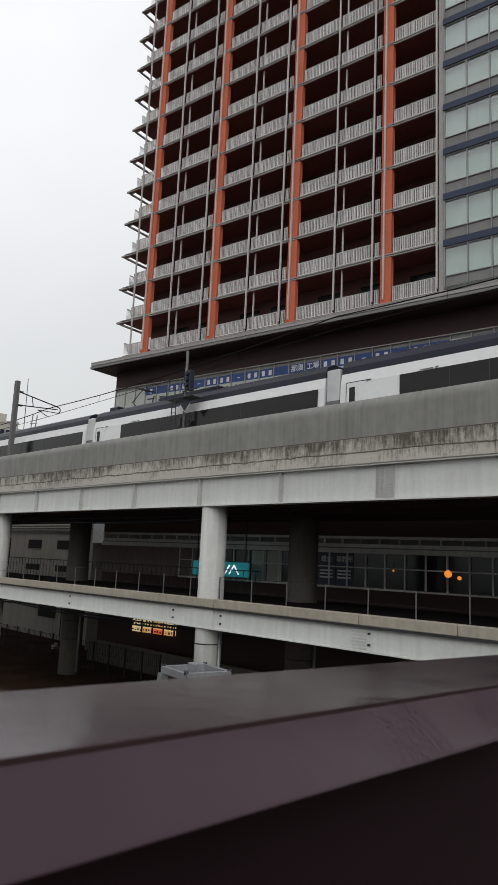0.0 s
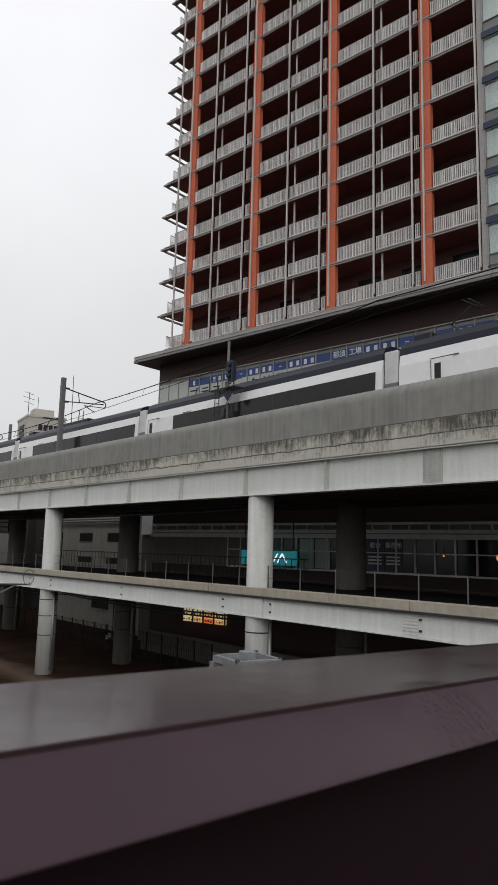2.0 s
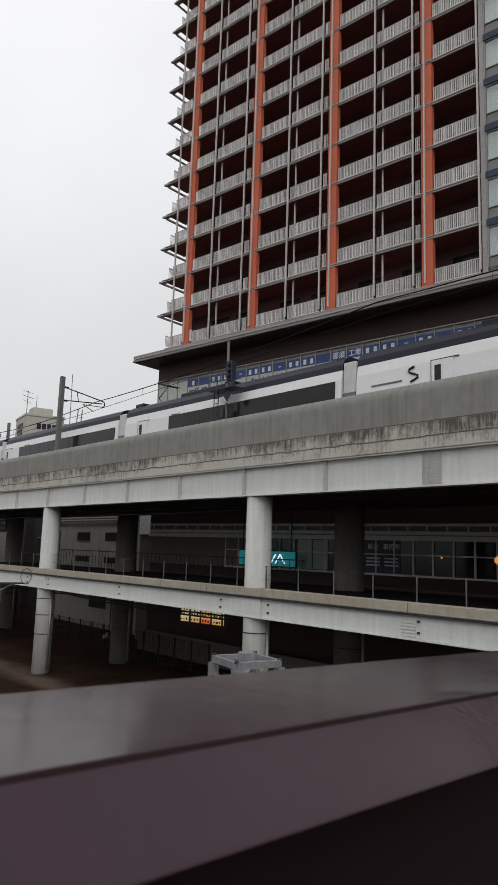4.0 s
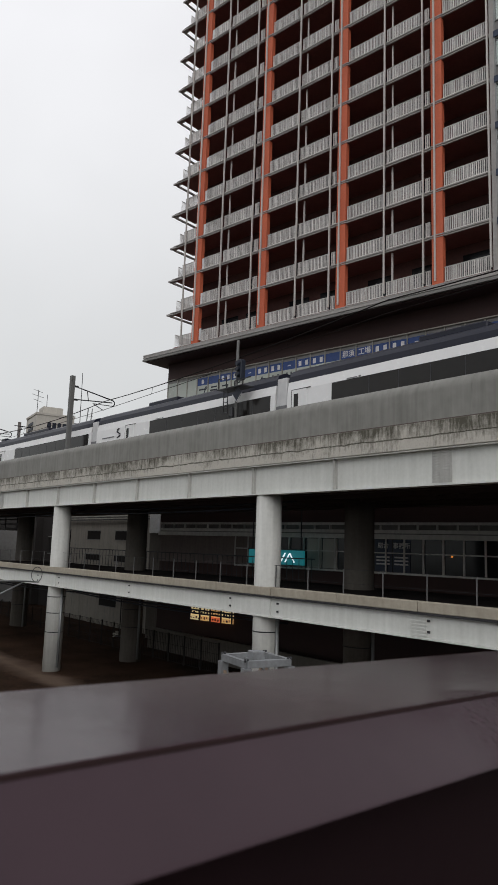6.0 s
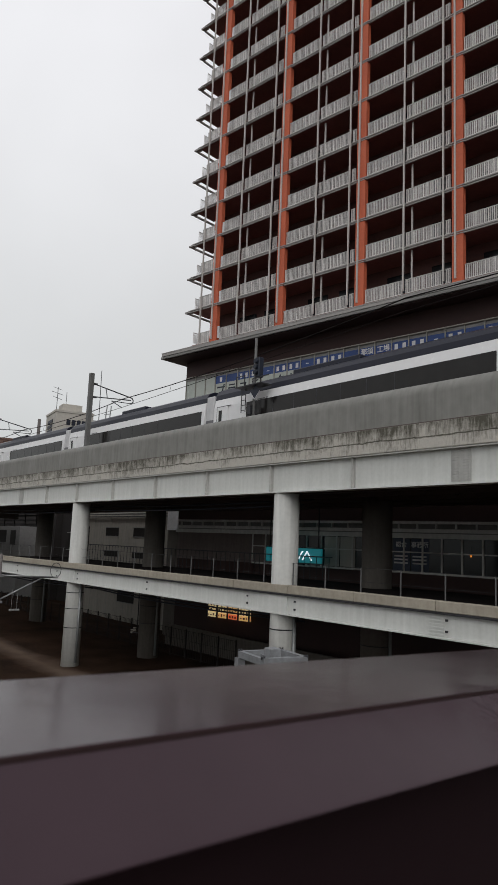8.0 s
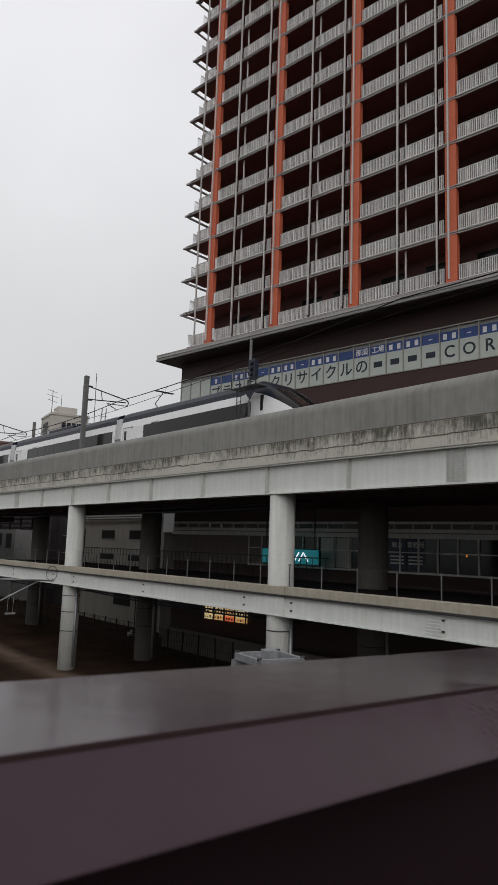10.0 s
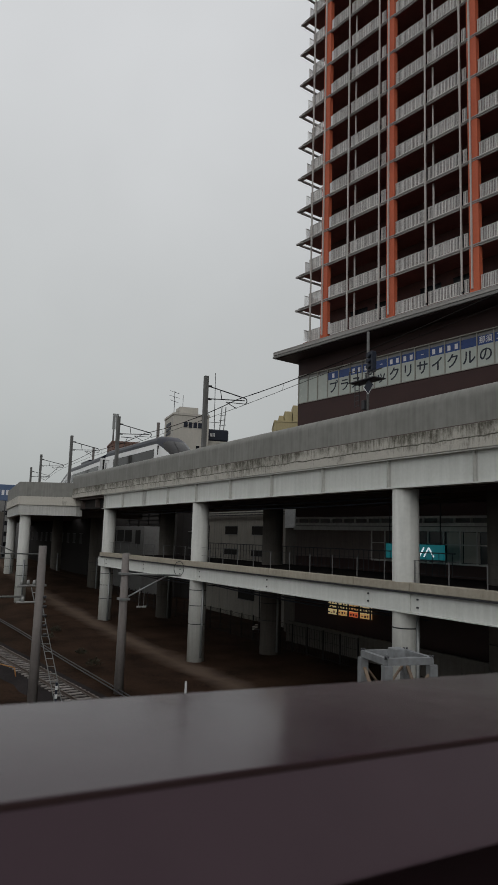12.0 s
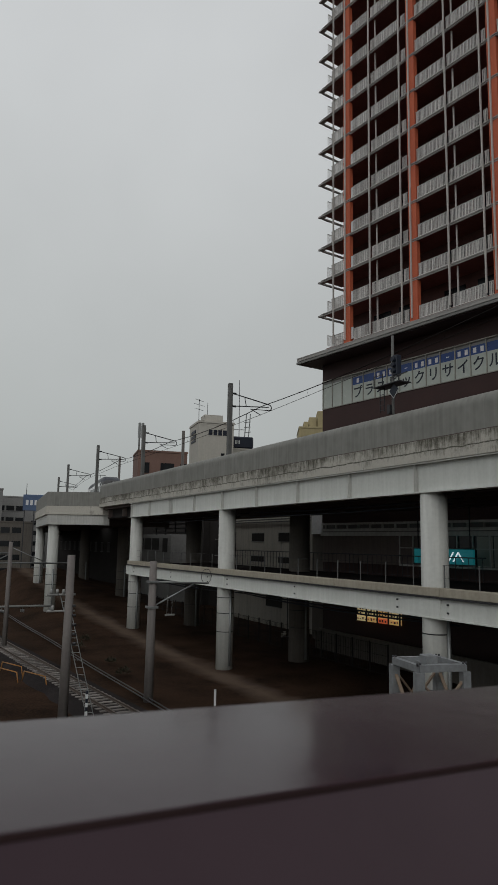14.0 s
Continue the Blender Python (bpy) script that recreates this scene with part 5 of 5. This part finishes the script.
def make_lattice_head():
    x, y = bearing(3.3, 10.0)
    s = thing("steel_lattice_head", pose(x, y, 0, 0, 0, 78), "pale grey square steel lattice tower head with cross braces", "steel frame")
    z = 6.98
    w = 0.335
    for a, c in (((-w, -w), (w, -w)), ((w, -w), (w, w)), ((w, w), (-w, w)), ((-w, w), (-w, -w))):
        bm = bmesh.new()
        bar(bm, (a[0], a[1], z), (c[0], c[1], z), 0.07, 0.09)
        part("top_beam", bm, M_LATTICE, s)
    for px, py in ((-w, -w), (w, -w), (w, w), (-w, w)):
        part("leg", boxes((px - 0.055, px + 0.055, py - 0.055, py + 0.055, 0, z - 0.05)), M_LATTICE, s)
        for k in (-0.02, 0.02):
            bm = bmesh.new()
            rod(bm, (px + k, py, z + 0.03), (px + k, py, z + 0.07), 0.016, 0.016, 6)
            part("bolt", bm, M_DARKSTEEL, s)
    for k in range(5):
        z0, z1 = z - 0.12 - 0.8 * (k + 1), z - 0.12 - 0.8 * k
        for (ax, ay), (bx, by) in (((-w, -w), (w, -w)), ((w, -w), (w, w)), ((w, w), (-w, w)), ((-w, w), (-w, -w))):
            bm = bmesh.new()
            bar(bm, (ax, ay, z0), (bx, by, z1), 0.045, 0.02)
            part("brace", bm, M_RUST, s)
            bm = bmesh.new()
            bar(bm, (ax, ay, z1), (bx, by, z0), 0.045, 0.02)
            part("brace", bm, M_RUST, s)
    part("centre_box", boxes((-0.09, 0.09, -0.09, 0.09, z - 0.1, z + 0.12)), M_LATTICE, s, bevel=0.01)
    bm = bmesh.new()
    bar(bm, (-w, 0, z - 0.03), (w, 0, z - 0.03), 0.05)
    bar(bm, (0, -w, z - 0.03), (0, w, z - 0.03), 0.05)
    part("cross_bar", bm, M_LATTICE, s)


make_lattice_head()

c = thing("cable_trough", pose(-35, 13.45, 0), "pair of thin pipes running along the trackside", "pipe")
for dy in (0.0, 0.28):
    bm = bmesh.new()
    tube(bm, [(-60 + 4.2 * i, dy + 0.05 * math.sin(i), 0.10) for i in range(20)], 0.04, 8)
    part("pipe", bm, M_DARKSTEEL, c)
k = thing("marker_stake", pose(-35.4, 16.7, 0), "short white marker stake in the ground", "stake")
part("stake", boxes((-0.05, 0.05, -0.05, 0.05, -0.1, 0.75)), M_WHITEINK, k, bevel=0.01)
for fx, fy, rz in ((-48.3, 8.2, 20), (-44.4, 8.9, 20), (-46.4, 7.6, 20)):
    f = thing("track_barrier", pose(fx, fy, 0, 0, 0, rz), "low orange-yellow tube barrier on the ground", "barrier", "orange barriers")
    bm = bmesh.new()
    rod(bm, (-1.4, 0, 0.0), (-1.2, 0, 0.6), 0.035, 0.035, 8)
    rod(bm, (-1.2, 0, 0.6), (1.2, 0, 0.6), 0.035, 0.035, 8)
    rod(bm, (1.2, 0, 0.6), (1.4, 0, 0.0), 0.035, 0.035, 8)
    part("tube", bm, M_BARRIER, f)
for bx, by, br in ((-45.5, 14.8, 0.5), (-58.0, 14.9, 0.6), (-50.0, 15.3, 0.35), (-62, 16.5, 0.5)):
    h = thing("shrub", pose(bx, by, 0.05), "small dark weedy shrub on the gravel", "shrub", "weeds")
    bm = bmesh.new()
    for i in range(140):
        a, u = random.uniform(0, 6.283), random.random() ** 0.5
        p = Vector((br * u * math.cos(a), br * u * math.sin(a), random.uniform(0, 0.9) * br * (1.2 - u)))
        d = Vector((random.uniform(-1, 1), random.uniform(-1, 1), random.uniform(0, 1))) * 0.14
        e = Vector((random.uniform(-1, 1), random.uniform(-1, 1), 0.2)) * 0.05
        bm.faces.new([bm.verts.new(v) for v in (p, p + d + e, p + d * 1.8, p + d - e)])
    part("leaves", bm, M_WEED, h)

# fence and rods at the back of the lower level
f = thing("yard_fence", pose(0, 30.6, 0), "dark mesh fence behind the columns at ground level", "fence")
# fence painted near black, as the shade behind the columns makes it look
post = mesh_of(boxes((-0.04, 0.04, -0.04, 0.04, 0, 2.1)), "post", M_SHADEDARK)
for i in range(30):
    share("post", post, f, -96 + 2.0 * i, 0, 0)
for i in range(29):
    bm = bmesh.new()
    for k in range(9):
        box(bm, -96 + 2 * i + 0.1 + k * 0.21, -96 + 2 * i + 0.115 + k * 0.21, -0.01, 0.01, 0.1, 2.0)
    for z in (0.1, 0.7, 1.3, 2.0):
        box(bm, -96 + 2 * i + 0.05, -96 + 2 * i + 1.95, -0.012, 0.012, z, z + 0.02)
    part("mesh_panel", bm, M_SHADEDARK, f)
u = thing("hanging_bracket", pose(-49.9, 30.2, 0), "dark steel hangers with pale insulators below the deck", "bracket")
bm = bmesh.new()
for dx in (-0.5, 0.0):
    rod(bm, (dx, 0, 0.9), (dx, 0, 6.0), 0.04, 0.04, 8)
rod(bm, (-1.4, 0, 1.0), (1.6, 0, 1.5), 0.04, 0.04, 8)
part("hanger", bm, M_DARKSTEEL, u)
for dx, dz in ((-1.3, 1.0), (-0.9, 1.2), (0.35, 2.3), (0.4, 3.0), (1.5, 1.5), (0.2, 1.5)):
    bm = bmesh.new()
    for i in range(3):
        rod(bm, (dx, 0, dz + 0.12 * i), (dx, 0, dz + 0.06 + 0.12 * i), 0.13, 0.13, 8)
    part("insulator", bm, M_PALEWALL, u)
upper = tagged(bpy.data.objects["viaduct_upper_deck"])
lower = tagged(bpy.data.objects["viaduct_lower_deck"])
for z, y, sag in ((10.6, 1.7, 0.12), (10.9, 2.4, 0.1), (5.2, 1.5, 0.15), (5.0, 2.0, 0.2)):
    for x0, x1 in ((-67, -46.5), (-46.5, -24.65)):
        bm = bmesh.new()
        tube(bm, [(x0 + (x1 - x0) * i / 12, y, z - sag * i / 3 * (1 - i / 12)) for i in range(13)], 0.05, 6)
        part("cable", bm, M_DARKINK, upper if z > 8 else lower)

k = thing("pipe_rack", pose(0, 30.9, 0), "dark steel pipe rack hung under the upper deck", "pipe rack")
for i in range(5):
    bm = bmesh.new()
    bar(bm, (-84 + 3.2 * i, 0, 9.6), (-84 + 3.2 * i, 0, 12.2), 0.12)
    part("hanger", bm, M_DARKSTEEL, k)
for z in (9.8, 10.3, 10.8):
    bm = bmesh.new()
    bar(bm, (-85, 0, z), (-70.5, 0, z), 0.14)
    part("beam", bm, M_DARKSTEEL, k)


# ---------------------------------------------------------------- near handrail
def make_handrail():
    m = pose(-0.4596, -0.0200, 8.365, -1.897, 0, 2.494)
    r = thing("handrail", m, "purple-brown painted steel bridge parapet rail with sloping inner face", "handrail", kind="structure")

    def along(pts):
        """A closed (x, z) profile drawn out along y."""
        bm = bmesh.new()
        rings = [[bm.verts.new((x, y, z)) for x, z in pts] for y in (-6, -1, -0.5, 0, 0.5, 1, 2, 4, 9)]
        n = len(pts)
        for a, b in zip(rings, rings[1:]):
            for k in range(n):
                bm.faces.new((a[k], a[(k + 1) % n], b[(k + 1) % n], b[k]))
        bm.faces.new(rings[0][::-1])
        bm.faces.new(rings[-1])
        return bm

    # flat top, small rounded nose, sloping inner face, rounded lower lip
    part("top_rail", along([(-0.250, -0.006), (-0.244, 0.0), (-0.0065, 0.0), (-0.0032, -0.0008), (-0.0005, -0.0028), (0.0560, -0.0508), (0.0585, -0.0535), (0.0570, -0.0555),
                            (0.0, -0.062), (-0.20, -0.062), (-0.250, -0.05)]), M_RAILTOP, r)
    # thin strip that paints the edge's dark reflection
    part("rail_seam", along([(-0.0030, 0.0003), (-0.0014, -0.0008), (0.0003, -0.0025), (-0.0002, -0.0040), (-0.003, -0.003)]), M_SEAM, r, "dark strip painted for the dark reflection along the rail's edge")
    # the board's near-black colour stands in for the rail's shadow
    part("parapet_board", boxes((-0.09, 0.0, -6, 9, -1.1, -0.063)), M_DARKPANEL, r, "parapet board under the rail, coloured near black for its shadow")
    # floor and wall are out of view, added to set the light on the rail
    for nm, bx, lab in (("footbridge_floor", (-0.3, 3.4, -8, 10, -1.35, -1.15), "unseen pale footbridge floor that throws light up onto the rail"),
                        ("footbridge_wall", (3.2, 3.4, -8, 10, -1.14, -0.2), "unseen dark wall added behind the footbridge to limit light on the rail")):
        f = part(nm, boxes(bx), M_PALEWALL if nm == "footbridge_floor" else M_DARKPANEL)
        f.matrix_basis = m
        tagged(f, lab, nm.split("_")[1], kind="structure")
    for py in (-6, 8):
        bm = bmesh.new()
        rod(bm, (1.6, py, -8.6), (1.6, py, -1.36), 0.4, 0.4, 20)
        c = part("footbridge_pier", bm, M_GREYWALL)
        c.matrix_basis = m
        tagged(c, "plain round grey pier under the footbridge", "pier", kind="structure")


make_handrail()


# ---------------------------------------------------------------- motion
LAG_T = (0, 3.0, 5.0, 5.5, 6.0, 7.0, 9.5, 10.0, 10.5, 11.0, 11.5, 12.0, 12.5, 13.0, 13.5, 14.0)
LAG = (0, 0.05, 0.12, 0.02, 0.15, 0.25, 0.6, 1.2, 1.5, 1.6, 1.4, 0.8, 0.2, -0.2, -0.6, -1.2)


def motions():
    for k, car in train.items():
        rows = []
        for i in range(29):
            t = i * 0.5
            d = 0.1 + 8.45 * t + 0.422 * t * t - 0.0067 * t ** 3 + float(np.interp(t, LAG_T, LAG))
            x = -18.34 - d + (k + 0.5) * CAR
            turn = math.degrees(math.atan((x + 70) / 150)) if x < -70 else 0.0
            rows.append((t, pose(x, 24.9 + bend(x) * 640 / 300, 13.36 + grade(x), 0, 0, turn)))
        walk(car, rows)


motions()
